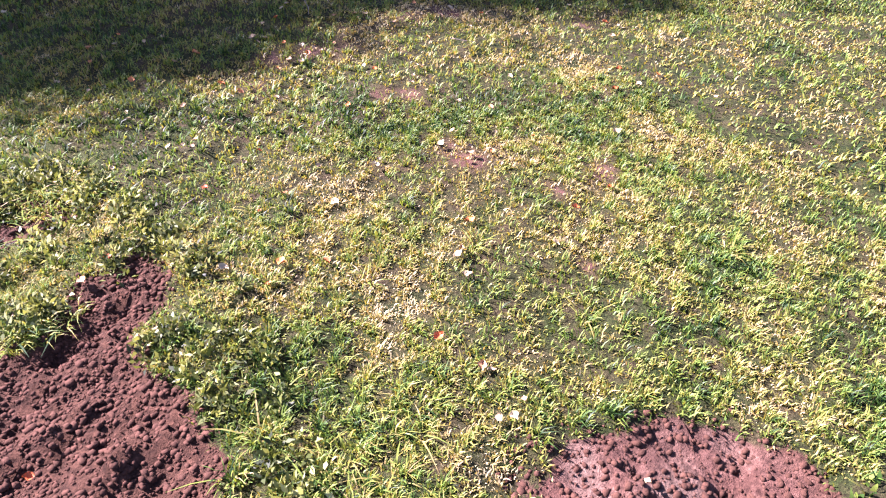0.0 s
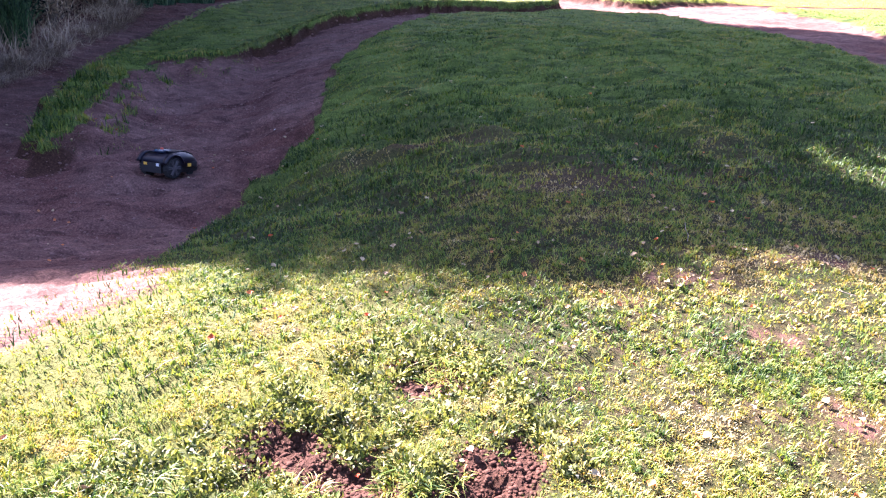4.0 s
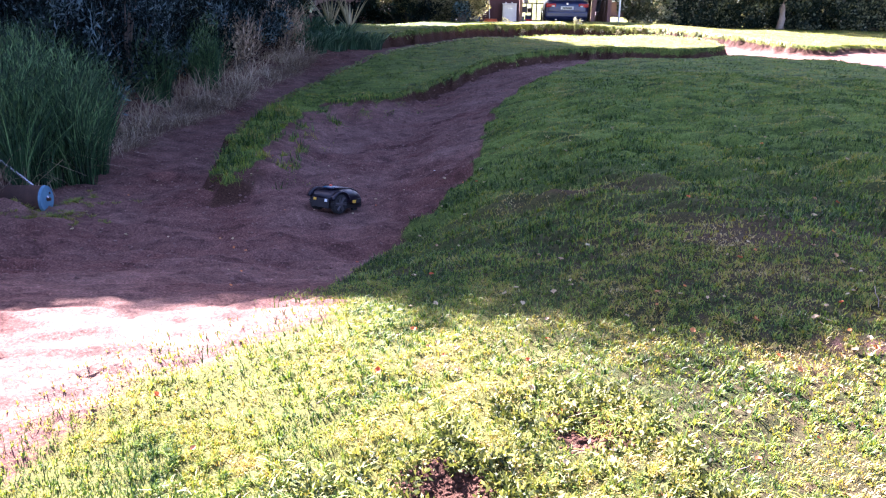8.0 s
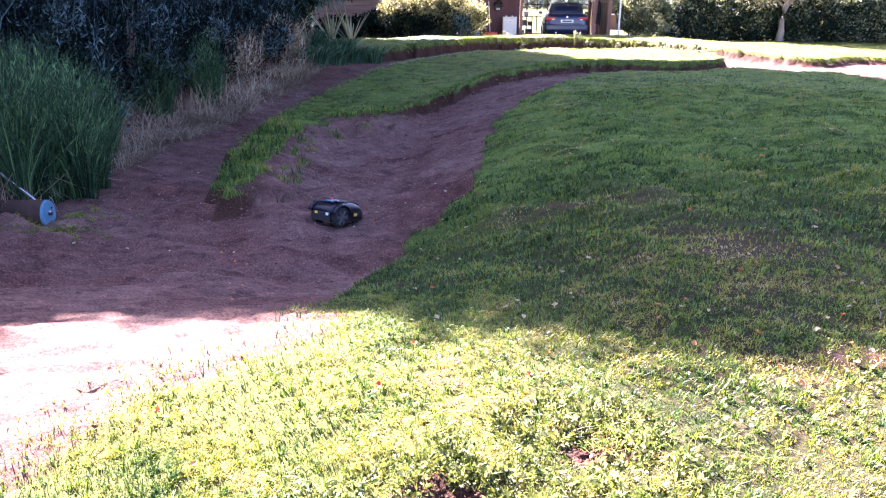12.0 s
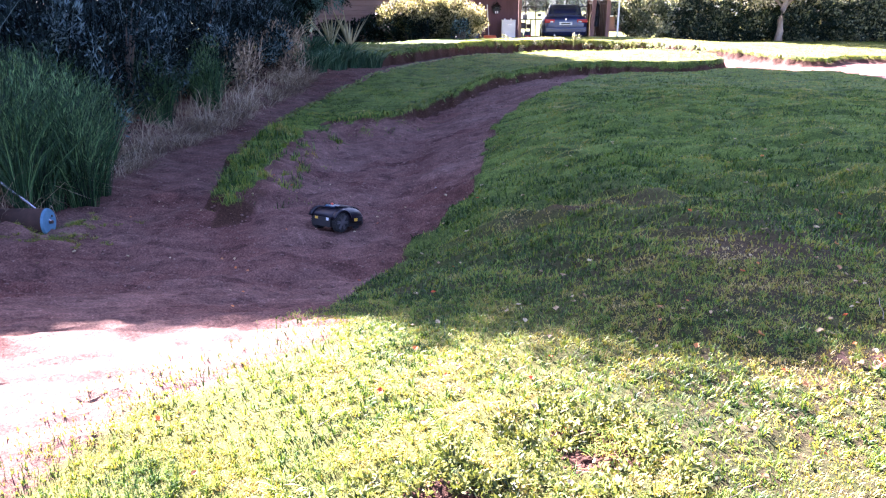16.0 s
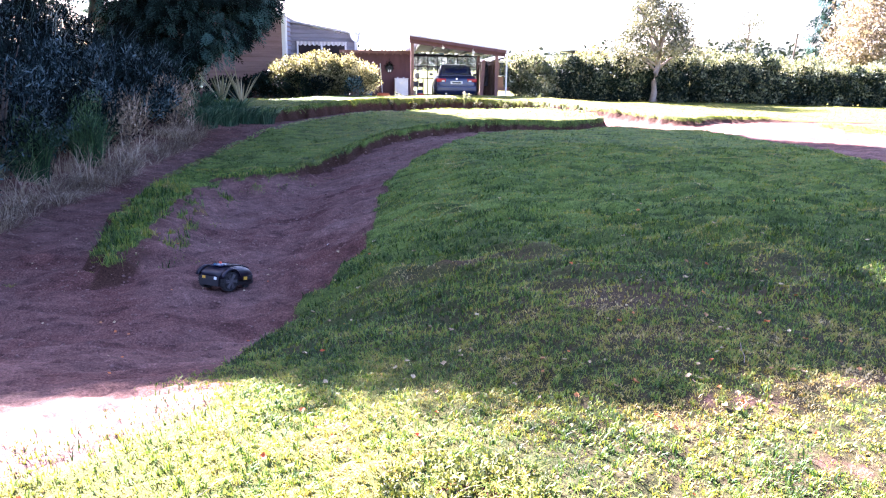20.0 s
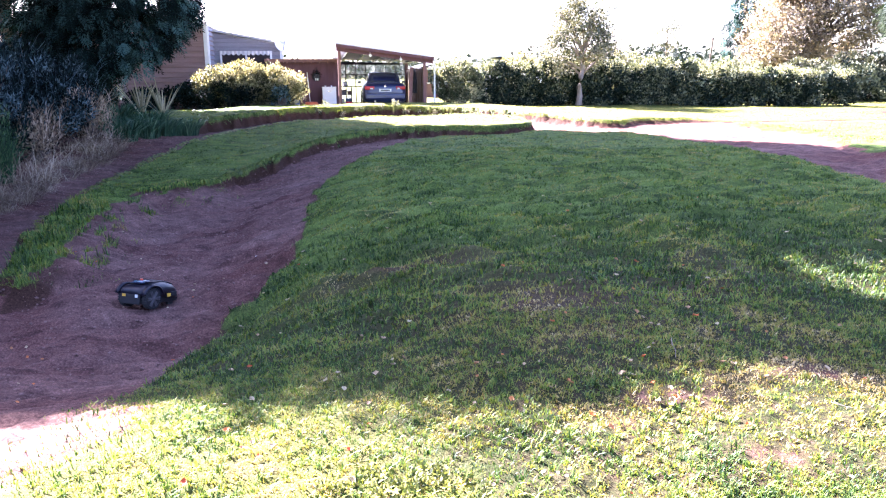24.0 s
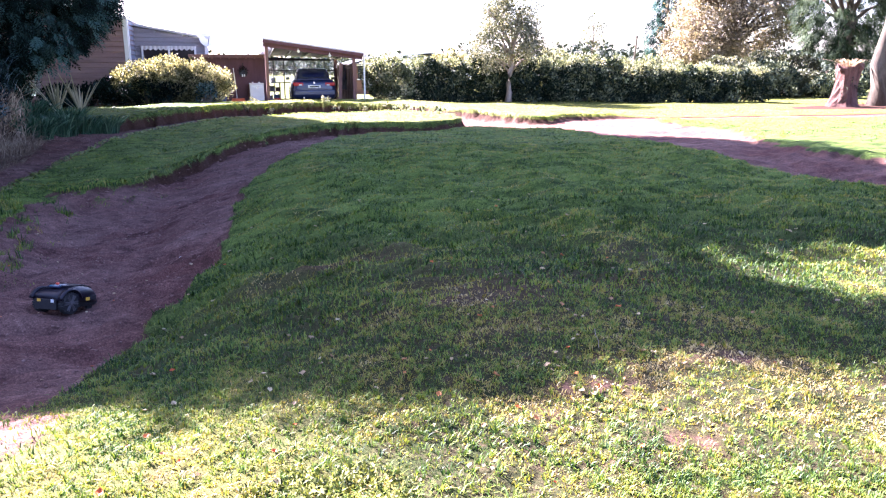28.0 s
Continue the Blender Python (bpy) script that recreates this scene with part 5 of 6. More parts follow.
def car(x, y, z, turn):
    """A saloon seen from behind: lofted body, glasshouse, lamps, plate and wheels."""
    ob = empty("car", pose(x, y, z, 0, 0, turn), "dark blue saloon car parked in the carport, seen from behind", "car")
    # stations along the car: y, half width, sill height, belt height
    body = [(0.0, 0.70, 0.34, 0.80), (0.06, 0.82, 0.26, 0.93), (0.35, 0.88, 0.20, 1.0), (1.0, 0.90, 0.19, 0.98), (2.2, 0.90, 0.19, 0.95), (3.2, 0.89, 0.19, 0.93), (3.9, 0.86, 0.21, 0.84), (4.4, 0.74, 0.28, 0.68), (4.5, 0.60, 0.34, 0.58)]
    bm = bmesh.new()
    rings = []
    for yy, w, lo, hi_ in body:
        prof = [(-0.86, lo), (-0.98, lo + 0.10), (-1.0, lo + 0.30), (-0.97, hi_ - 0.16), (-0.88, hi_ - 0.02), (-0.5, hi_ + 0.02), (0.5, hi_ + 0.02), (0.88, hi_ - 0.02), (0.97, hi_ - 0.16), (1.0, lo + 0.30), (0.98, lo + 0.10), (0.86, lo)]
        rings.append([bm.verts.new((u * w, yy, h)) for u, h in prof])
    for a, b in zip(rings, rings[1:]):
        for k in range(12):
            bm.faces.new((a[k], a[(k + 1) % 12], b[(k + 1) % 12], b[k]))
    bm.faces.new(rings[0])
    bm.faces.new(rings[-1])
    shell = part("body", bm, M_CARPAINT, ob, "", True)
    bm = bmesh.new()
    rings = [[bm.verts.new((u * w, yy, h)) for u, h in ((-1, 0.93), (-0.86, lo), (-0.6, lo + 0.035), (0.6, lo + 0.035), (0.86, lo), (1, 0.93))] for yy, w, lo in ((0.55, 0.75, 1.0), (0.95, 0.72, 1.25), (1.35, 0.68, 1.37), (2.1, 0.67, 1.385), (2.6, 0.69, 1.33), (3.3, 0.76, 0.98))]
    for a, b in zip(rings, rings[1:]):
        for k in range(5):
            bm.faces.new((a[k], a[k + 1], b[k + 1], b[k]))
    bm.faces.new(rings[0])
    bm.faces.new(rings[-1])
    part("roof", bm, M_CARPAINT, ob, "", True)
    bm = bmesh.new()
    q = [bm.verts.new(p) for p in ((-0.60, 0.60, 1.03), (0.60, 0.60, 1.03), (0.50, 1.16, 1.335), (-0.50, 1.16, 1.335), (-0.60, 0.54, 1.03), (0.60, 0.54, 1.03), (0.50, 1.08, 1.36), (-0.50, 1.08, 1.36))]
    for f in ((0, 1, 2, 3), (4, 5, 6, 7), (0, 1, 5, 4), (1, 2, 6, 5), (2, 3, 7, 6), (3, 0, 4, 7)):
        bm.faces.new([q[k] for k in f])
    part("rear_window", bm, M_SKYGLASS, ob, "rear window with sky light in its pale colour")
    for s in (-1, 1):
        bm = bmesh.new()
        q = [bm.verts.new((s * (w + o), yy, h)) for o in (0, 0.012) for w, yy, h in ((0.70, 1.1, 1.0), (0.72, 2.9, 1.0), (0.62, 2.45, 1.27), (0.605, 1.45, 1.30))]
        for f in ((0, 1, 2, 3), (4, 5, 6, 7), (0, 1, 5, 4), (1, 2, 6, 5), (2, 3, 7, 6), (3, 0, 4, 7)):
            bm.faces.new([q[k] for k in f])
        part("side_window", bm, M_DARKGLASS, ob)
        lamp_ = part("tail_lamp", box(0.40, 0.10, 0.14, s * 0.63, 0.045, 0.74, 0.03), M_REDLAMP, ob, "red tail lamp")
        part("lens", box(0.12, 0.03, 0.05, s * 0.55, -0.012, 0.755, 0.01), M_WHITE, lamp_)
        part("mirror", box(0.16, 0.08, 0.11, s * 0.98, 3.0, 0.93, 0.02), M_CARPAINT, ob)
        part("exhaust", rod((s * 0.42, -0.02, 0.27), (s * 0.42, 0.2, 0.27), 0.035), M_CHROME, ob)
        for yy in (0.95, 3.65):
            wh = part("wheel", rod((s * 0.72, yy, 0.315), (s * 0.91, yy, 0.315), 0.315, 0.315, 24), M_RUBBER, ob)
            part("rim", rod((s * 0.90, yy, 0.315), (s * 0.925, yy, 0.315), 0.21, 0.19, 16), M_CHROME, wh)
    part("bumper", box(1.62, 0.16, 0.22, 0, 0.0, 0.36, 0.05), M_CARPAINT, ob)
    part("trunk_edge", box(1.3, 0.05, 0.03, 0, 0.10, 0.985, 0.01), M_CARPAINT, ob)
    pl_ = part("number_plate", box(0.50, 0.02, 0.115, 0, -0.035, 0.66, 0.004), M_WHITE, ob, "white plate with a dark bar")
    part("plate_bar", box(0.36, 0.004, 0.05, 0, -0.048, 0.69), M_BLACK, pl_)
    part("badge", rod((0, 0.03, 0.87), (0, -0.0, 0.87), 0.04, 0.04, 14), M_CHROME, ob, "round silver badge")
    for s in (-0.28, 0.28):
        part("headrest", box(0.22, 0.1, 0.16, s, 1.35, 1.1, 0.03), M_BLACK, ob)
    return ob


car(3.40, 30.75, 0.035, -3)

# the neighbour's low roofs behind the hedge
for nm, x, y, sx_, sy_, z, rise, mw, mr, lab in (("neighbour_shed", 8.0, 43.3, 2.6, 4, 1.66, 0.40, M_TIMBER, M_BLACK, "brown gabled outbuilding beyond the carport"), ("neighbour_house", 15.5, 62, 9, 7, 2.1, 0.5, M_WHITE, M_TIN, "white low house with a bright iron roof far behind the hedge")):
    nb = empty(nm, pose(x, y, 0), lab, "house")
    part("wall", box(sx_, sy_, z + 0.1, 0, 0, -0.1), mw, nb)
    bm = bmesh.new()
    e = [[bm.verts.new(p) for p in ((-sx_ / 2 - 0.3, yy, z), (0, yy, z + rise), (sx_ / 2 + 0.3, yy, z), (sx_ / 2 + 0.3, yy, z - 0.08), (0, yy, z + rise - 0.1), (-sx_ / 2 - 0.3, yy, z - 0.08))] for yy in (-sy_ / 2 - 0.3, sy_ / 2 + 0.3)]
    for k in range(6):
        bm.faces.new((e[0][k], e[0][(k + 1) % 6], e[1][(k + 1) % 6], e[1][k]))
    bm.faces.new(e[0])
    bm.faces.new(e[1])
    part("roof", bm, mr, nb)
    for xx in (-sx_ / 4, sx_ / 4):
        wn = part("window", box(0.9, 0.03, 0.7, xx, -sy_ / 2 - 0.01, 0.85), M_DARKGLASS, nb)
        part("window_frame", box(1.0, 0.05, 0.07, xx, -sy_ / 2 - 0.02, 1.55), M_WHITE, wn)
        part("window_sill", box(1.0, 0.07, 0.06, xx, -sy_ / 2 - 0.03, 0.79), M_WHITE, wn)


# ---- hedge, garden trees and the far view ----
def hedge_bush(x, y, sx, sy, tall, seed, label, material=M_HEDGE, tint=(0.42, 0.25), density=1.0, leaf=0.085, name="hedge_bush", square=0.5):
    r = random.Random(seed)
    ob = empty(name, pose(x, y, height(x, y), 0, 0, -14 if sx > 1 else 0), label, "hedge", "hedge along the lawn")
    pts = []
    for _ in range(int(105 * sx * tall * density)):
        u, v, w = r.uniform(-1, 1), r.uniform(-1, 1), r.uniform(0, 1)
        k = 1 - 0.25 * (1 - square) * (w * 2 - 1) ** 2
        top = 1 - 0.35 * (1 - square) * u * u + 0.24 * noise.noise((x + u * 2.2, seed, 0))
        e = 1 - 0.12 * r.random()
        if r.random() < 0.75:
            v = math.copysign(e, v) if r.random() < 0.6 else v
        pts.append(Vector((u * sx * k, v * sy * k * e, 0.04 + w * (tall * top - 0.12))))
    if square == 0:
        pts = [p for p in crown_points(r, (0, 0, tall * 0.50), (sx * 1.1, sy * 1.1, tall * 0.54), int(len(pts) * 0.9), 0.45) if p.z > 0.05]
    bm = bmesh.new()
    for p in r.sample(pts, min(10, len(pts))):
        limb([(p.x * 0.6, 0, -0.05), (p.x * 0.8, p.y * 0.4, p.z * 0.5), p], [0.04, 0.025, 0.008], 5, bm)
    part("woody_base", bm, M_BARK, ob)
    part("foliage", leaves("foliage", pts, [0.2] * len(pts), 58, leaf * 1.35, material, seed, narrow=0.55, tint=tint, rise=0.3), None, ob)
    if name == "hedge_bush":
        # the lit top of the hedge is painted by a layer of paler leaves
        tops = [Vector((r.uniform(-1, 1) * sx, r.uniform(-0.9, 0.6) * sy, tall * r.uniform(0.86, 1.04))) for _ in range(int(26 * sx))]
        part("sunlit_top", leaves("sunlit_top", tops, [0.17] * len(tops), 60, leaf, M_PALELEAF, seed + 1, narrow=0.55, tint=(0.42, 0.25), rise=0.5), None, ob, "leaves in a paler colour for the sunlit top")
    return ob


DENSE = "dense dark green hedge with pale sunlit top leaves"
hedge_bush(6.7, 32.6, 1.2, 0.9, 2.0, 601, "rounded grey green shrub beside the carport", M_PALELEAF, (0.35, 0.28), 0.9, 0.08, "round_shrub", 0.0)
hedge_bush(8.9, 32.9, 1.2, 0.8, 1.75, 602, DENSE)
hedge_bush(11.1, 32.4, 1.3, 0.8, 1.8, 603, DENSE)
hedge_bush(13.5, 31.9, 1.35, 0.8, 1.7, 604, DENSE)
hedge_bush(15.9, 31.3, 1.35, 0.8, 1.85, 605, DENSE, tint=(0.6, 0.25))
hedge_bush(18.2, 30.6, 1.3, 0.8, 1.55, 606, DENSE)
hedge_bush(20.4, 29.8, 1.3, 0.8, 1.45, 607, DENSE)
hedge_bush(22.2, 29.1, 1.0, 0.75, 1.38, 608, DENSE, tint=(0.45, 0.22))
hedge_bush(10.6, 36.0, 1.1, 0.9, 2.3, 609, "yellow green feathery shrub behind the hedge", M_GOLD, (0.75, 0.2), 0.5, 0.1, "yellow_shrub", 0.0)
hedge_bush(17.6, 35.5, 3.0, 1.2, 2.1, 610, "pale sunlit shrub behind the hedge", M_PALELEAF, (0.6, 0.25), 0.5, 0.1, "pale_shrub", 0.1)
for i, (x, y, w, tall) in enumerate(((13.2, 34.6, 1.4, 2.0), (15.4, 34.2, 1.5, 2.25), (20.3, 33.2, 1.5, 1.85), (22.6, 32.4, 1.4, 1.7))):
    hedge_bush(x, y, w, 0.9, tall, 630 + i, "pale sunlit shrub behind the hedge", M_PALELEAF, (0.6, 0.25), 0.6, 0.1, "pale_shrub", 0.0)

# golden shrub and dark undergrowth in front of the house
hedge_bush(-1.8, 29.4, 1.25, 0.75, 1.52, 626, "yellow green flowering shrub before the house", M_GOLD, (0.5, 0.34), 1.5, 0.056, "golden_shrub", 0.0)
hedge_bush(-2.6, 29.2, 1.25, 0.75, 1.45, 620, "yellow green flowering shrub before the house", M_GOLD, (0.5, 0.34), 1.6, 0.056, "golden_shrub", 0.0)
hedge_bush(-1.0, 29.4, 1.25, 0.7, 1.42, 621, "yellow green flowering shrub before the house", M_GOLD, (0.5, 0.34), 1.6, 0.056, "golden_shrub", 0.0)
hedge_bush(-3.9, 29.5, 1.0, 0.6, 0.95, 622, "low dark shrub before the house wall", M_SHRUB, (0.38, 0.2), 1.0, 0.07, "low_shrub", 0.0)
hedge_bush(-5.4, 29.0, 0.9, 0.6, 0.85, 623, "low dark shrub before the house wall", M_SHRUB, (0.38, 0.2), 1.0, 0.07, "low_shrub", 0.0)
hedge_bush(-2.6, 28.7, 1.0, 0.6, 0.8, 624, "low dark shrub before the house wall", M_SHRUB, (0.25, 0.15), 1.0, 0.07, "low_shrub", 0.0)
hedge_bush(-0.75, 28.7, 0.4, 0.35, 0.6, 625, "small shrub with pale blue flowers", M_SHRUB, (0.85, 0.2), 1.0, 0.06, "low_shrub", 0.0)

tree("garden_tree", 11.8, 31.0, "small pale-trunked tree with a loose leafy crown", (2.4, 0.15), [((0, 0.3, 2.6), (2.1, 1.5, 1.35), 180), ((0.1, 0.2, 3.9), (1.3, 1.1, 0.95), 80)], 0.34, 62, 0.10, M_TREE, 701, bark=M_PALEBARK, narrow=0.5, tint=(0.6, 0.25), limbs=26, lean=(0.15, 0))
tree("autumn_tree", 31.5, 42.5, "broad pale tan autumn tree with fine leaves", (8, 0.35), [((0, 0, 4.4), (4.6, 4.0, 4.0), 520), ((2.0, 0, 8.5), (4.5, 4, 3.0), 260), ((-3.2, -0.5, 2.6), (2.4, 2.4, 2.0), 150), ((-1.4, 0, 7.2), (3, 3, 2.8), 180)], 0.55, 55, 0.17, M_WILLOW, 702, narrow=0.5, tint=(0.6, 0.28), droop=0.2, limbs=60)
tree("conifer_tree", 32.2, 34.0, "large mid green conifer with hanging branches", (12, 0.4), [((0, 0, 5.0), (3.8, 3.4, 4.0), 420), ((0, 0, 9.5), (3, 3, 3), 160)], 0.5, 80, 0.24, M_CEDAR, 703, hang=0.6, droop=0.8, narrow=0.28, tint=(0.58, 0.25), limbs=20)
tree("conifer_tree", 35.0, 56.0, "distant dark blue green conifer", (9, 0.3), [((0, 0, 3.5), (2.4, 2.4, 3.2), 160), ((0, 0, 6.5), (1.4, 1.4, 2.6), 80)], 0.55, 60, 0.28, M_CONIFER, 704, droop=0.4, narrow=0.3, tint=(0.6, 0.25), limbs=8)
tree("bare_tree", 30.4, 60.0, "thin distant tree with an airy crown", (5.0, 0.10), [((0, 0, 4.3), (1.3, 1.2, 1.7), 70)], 0.35, 36, 0.13, M_TREE, 705, narrow=0.4, tint=(0.5, 0.2), limbs=9)
hedge_bush(27.2, 33.5, 1.8, 1.2, 1.75, 706, "soft green broom shrub at the end of the hedge", M_HEDGE, (0.75, 0.22), 0.8, 0.10, "green_shrub", 0.0)
hedge_bush(30.0, 31.5, 1.5, 1.0, 1.3, 707, "low green shrub behind the stump", M_HEDGE, (0.6, 0.2), 0.9, 0.10, "green_shrub", 0.0)
for i, (x, y, w, tall) in enumerate(((24.6, 32.6, 1.3, 1.5), (26.0, 35.6, 1.6, 2.0), (28.6, 36.0, 1.7, 2.2), (31.6, 36.6, 1.7, 2.0), (29.2, 33.4, 1.2, 1.3))):
    hedge_bush(x, y, w, 1.0, tall, 640 + i, "soft grey green shrub beyond the end of the hedge", M_TREE, (0.28, 0.26), 0.7, 0.09, "grey_shrub", 0.0)
tree("large_tree", 26.45, 25.7, "large dark-barked tree at the lawn's edge", (10, 0.42), [((0, 0, 10), (4, 4, 3), 200)], 0.6, 50, 0.2, M_TREE, 708, bark=M_BARK, limbs=14, lean=(0.5, 0))

# broken stump with ferny growth on top
sx, sy = 24.45, 25.4
st = empty("tree_stump", pose(sx, sy, height(sx, sy)), "tall broken red brown tree stump with plants growing on top", "stump")
bm = bmesh.new()
rs = random.Random(9)
rings = []
for k in range(9):
    z = -0.1 + k * 0.235
    ring = []
    for q in range(18):
        a = 2 * math.pi * q / 18
        rad = (0.80 if k == 0 else 0.62 if k == 1 else 0.50 + 0.05 * math.sin(k)) * (1 + 0.16 * math.sin(3 * a + 0.4 * k) + rs.uniform(-0.06, 0.06))
        top = 0.35 * rs.random() if k == 8 else 0
        ring.append(bm.verts.new((math.cos(a) * rad, math.sin(a) * rad * 0.8, z - top)))
    rings.append(ring)
for r0, r1 in zip(rings, rings[1:]):
    for q in range(18):
        bm.faces.new((r0[q], r0[(q + 1) % 18], r1[(q + 1) % 18], r1[q]))
bm.faces.new(rings[-1])
part("wood", bm, M_OLDWOOD, st)
part("ferns", wisps("ferns", (0, 0, 1.6), 0.3, 90, (0.25, 0.6), 0.03, M_DRY, 91, 1.1, (0.6, 0.2), 0.5), None, st)
part("ivy", leaves("ivy", [Vector((rs.uniform(-0.5, 0.6), -0.35, rs.uniform(0.1, 1.2))) for _ in range(12)], [0.14] * 12, 25, 0.06, M_HEDGE, 92, tint=(0.5, 0.2)), None, st)

# power pole
pl = empty("utility_pole", pose(44.4, 77.7, 0), "leaning dark wooden utility pole", "pole")
part("shaft", rod((0, 0, -0.3), (0.35, 0, 4.6), 0.13, 0.10), M_BARK, pl)
part("cap", rod((0.35, 0, 4.6), (0.36, 0, 4.85), 0.15, 0.12), M_BARK, pl)

# distant wooded ridge and the far trees before it
M_RIDGE = plain("wooded ridge", (0.035, 0.05, 0.025), (0.10, 0.115, 0.07), 0.12, 0.95, 0, 0.0)
rx = np.linspace(-900, 1100, 240)
top = 6.0 + 5.0 * step(60, 180, rx) + 1.5 * Waves(61, 90)(rx, 0 * rx) + 0.6 * Waves(62, 14)(rx, 0 * rx)
rv = np.concatenate([np.stack([rx, 420 + 0 * rx, 0 * rx - 2], -1), np.stack([rx, 440 + 0 * rx, top * 0.8], -1), np.stack([rx, 480 + 0 * rx, top], -1), np.stack([rx, 620 + 0 * rx, 0 * rx - 2], -1)])
i = np.arange(239)
rf = np.concatenate([np.stack([i + k * 240, i + 1 + k * 240, i + 1 + (k + 1) * 240, i + (k + 1) * 240], -1) for k in range(3)])
tagged(new("backdrop", mesh_of("backdrop", rv, rf, M_RIDGE)), "low wooded ridge on the horizon", "hill", kind="structure")
rw = random.Random(63)
pts = []
for _ in range(900):
    x, y = rw.uniform(-60, 190), rw.uniform(110, 190)
    if 24 < x * 100 / y < 34 and rw.random() < 0.3:
        continue
    tall = rw.uniform(2.5, 5.5) * (0.6 if x / y < 0.28 else 1.0)
    pts += [Vector((x + rw.gauss(0, 1.0), y + rw.gauss(0, 1.0), tall * rw.uniform(0.1, 0.9))) for _ in range(5)]
far = leaves("far_woods", pts, [1.1] * len(pts), 15, 0.75, M_FARWOOD, 64, narrow=0.7, tint=(0.5, 0.25))
tagged(new("far_woods", far), "distant trees and scrub below the ridge", "trees", kind="stuff")


# ---- robot mower on the dirt track ----
M_SHELL = plain("dark violet black plastic", (0.003, 0.003, 0.007), (0.008, 0.0075, 0.015), 9, 0.38, 0, 0.04, spec=0.32)
M_CHASSIS = plain("matt black plastic", (0.005, 0.005, 0.006), (0.014, 0.013, 0.014), 20, 0.65, 0, 0.15)
M_RIM = plain("dusty grey wheel", (0.035, 0.033, 0.036), (0.10, 0.09, 0.09), 18, 0.6, 0.1, 0.1)
M_YELLOW = plain("yellow sticker", (0.62, 0.34, 0.03), (0.72, 0.42, 0.06), 20, 0.5, 0, 0.0)
M_LABELW = plain("white sticker", (0.62, 0.64, 0.60), (0.74, 0.75, 0.72), 20, 0.5, 0, 0.0)
M_PANEL = plain("blue black panel", (0.012, 0.020, 0.045), (0.022, 0.034, 0.07), 15, 0.3, 0, 0.0)
M_SCREEN = plain("grey display", (0.34, 0.40, 0.42), (0.44, 0.50, 0.52), 15, 0.2, 0, 0.0)
M_TEAL = plain("teal button", (0.02, 0.25, 0.36), (0.04, 0.35, 0.46), 15, 0.4, 0, 0.0)
M_REDKNOB = plain("red knob", (0.55, 0.05, 0.02), (0.68, 0.10, 0.04), 15, 0.4, 0, 0.0)


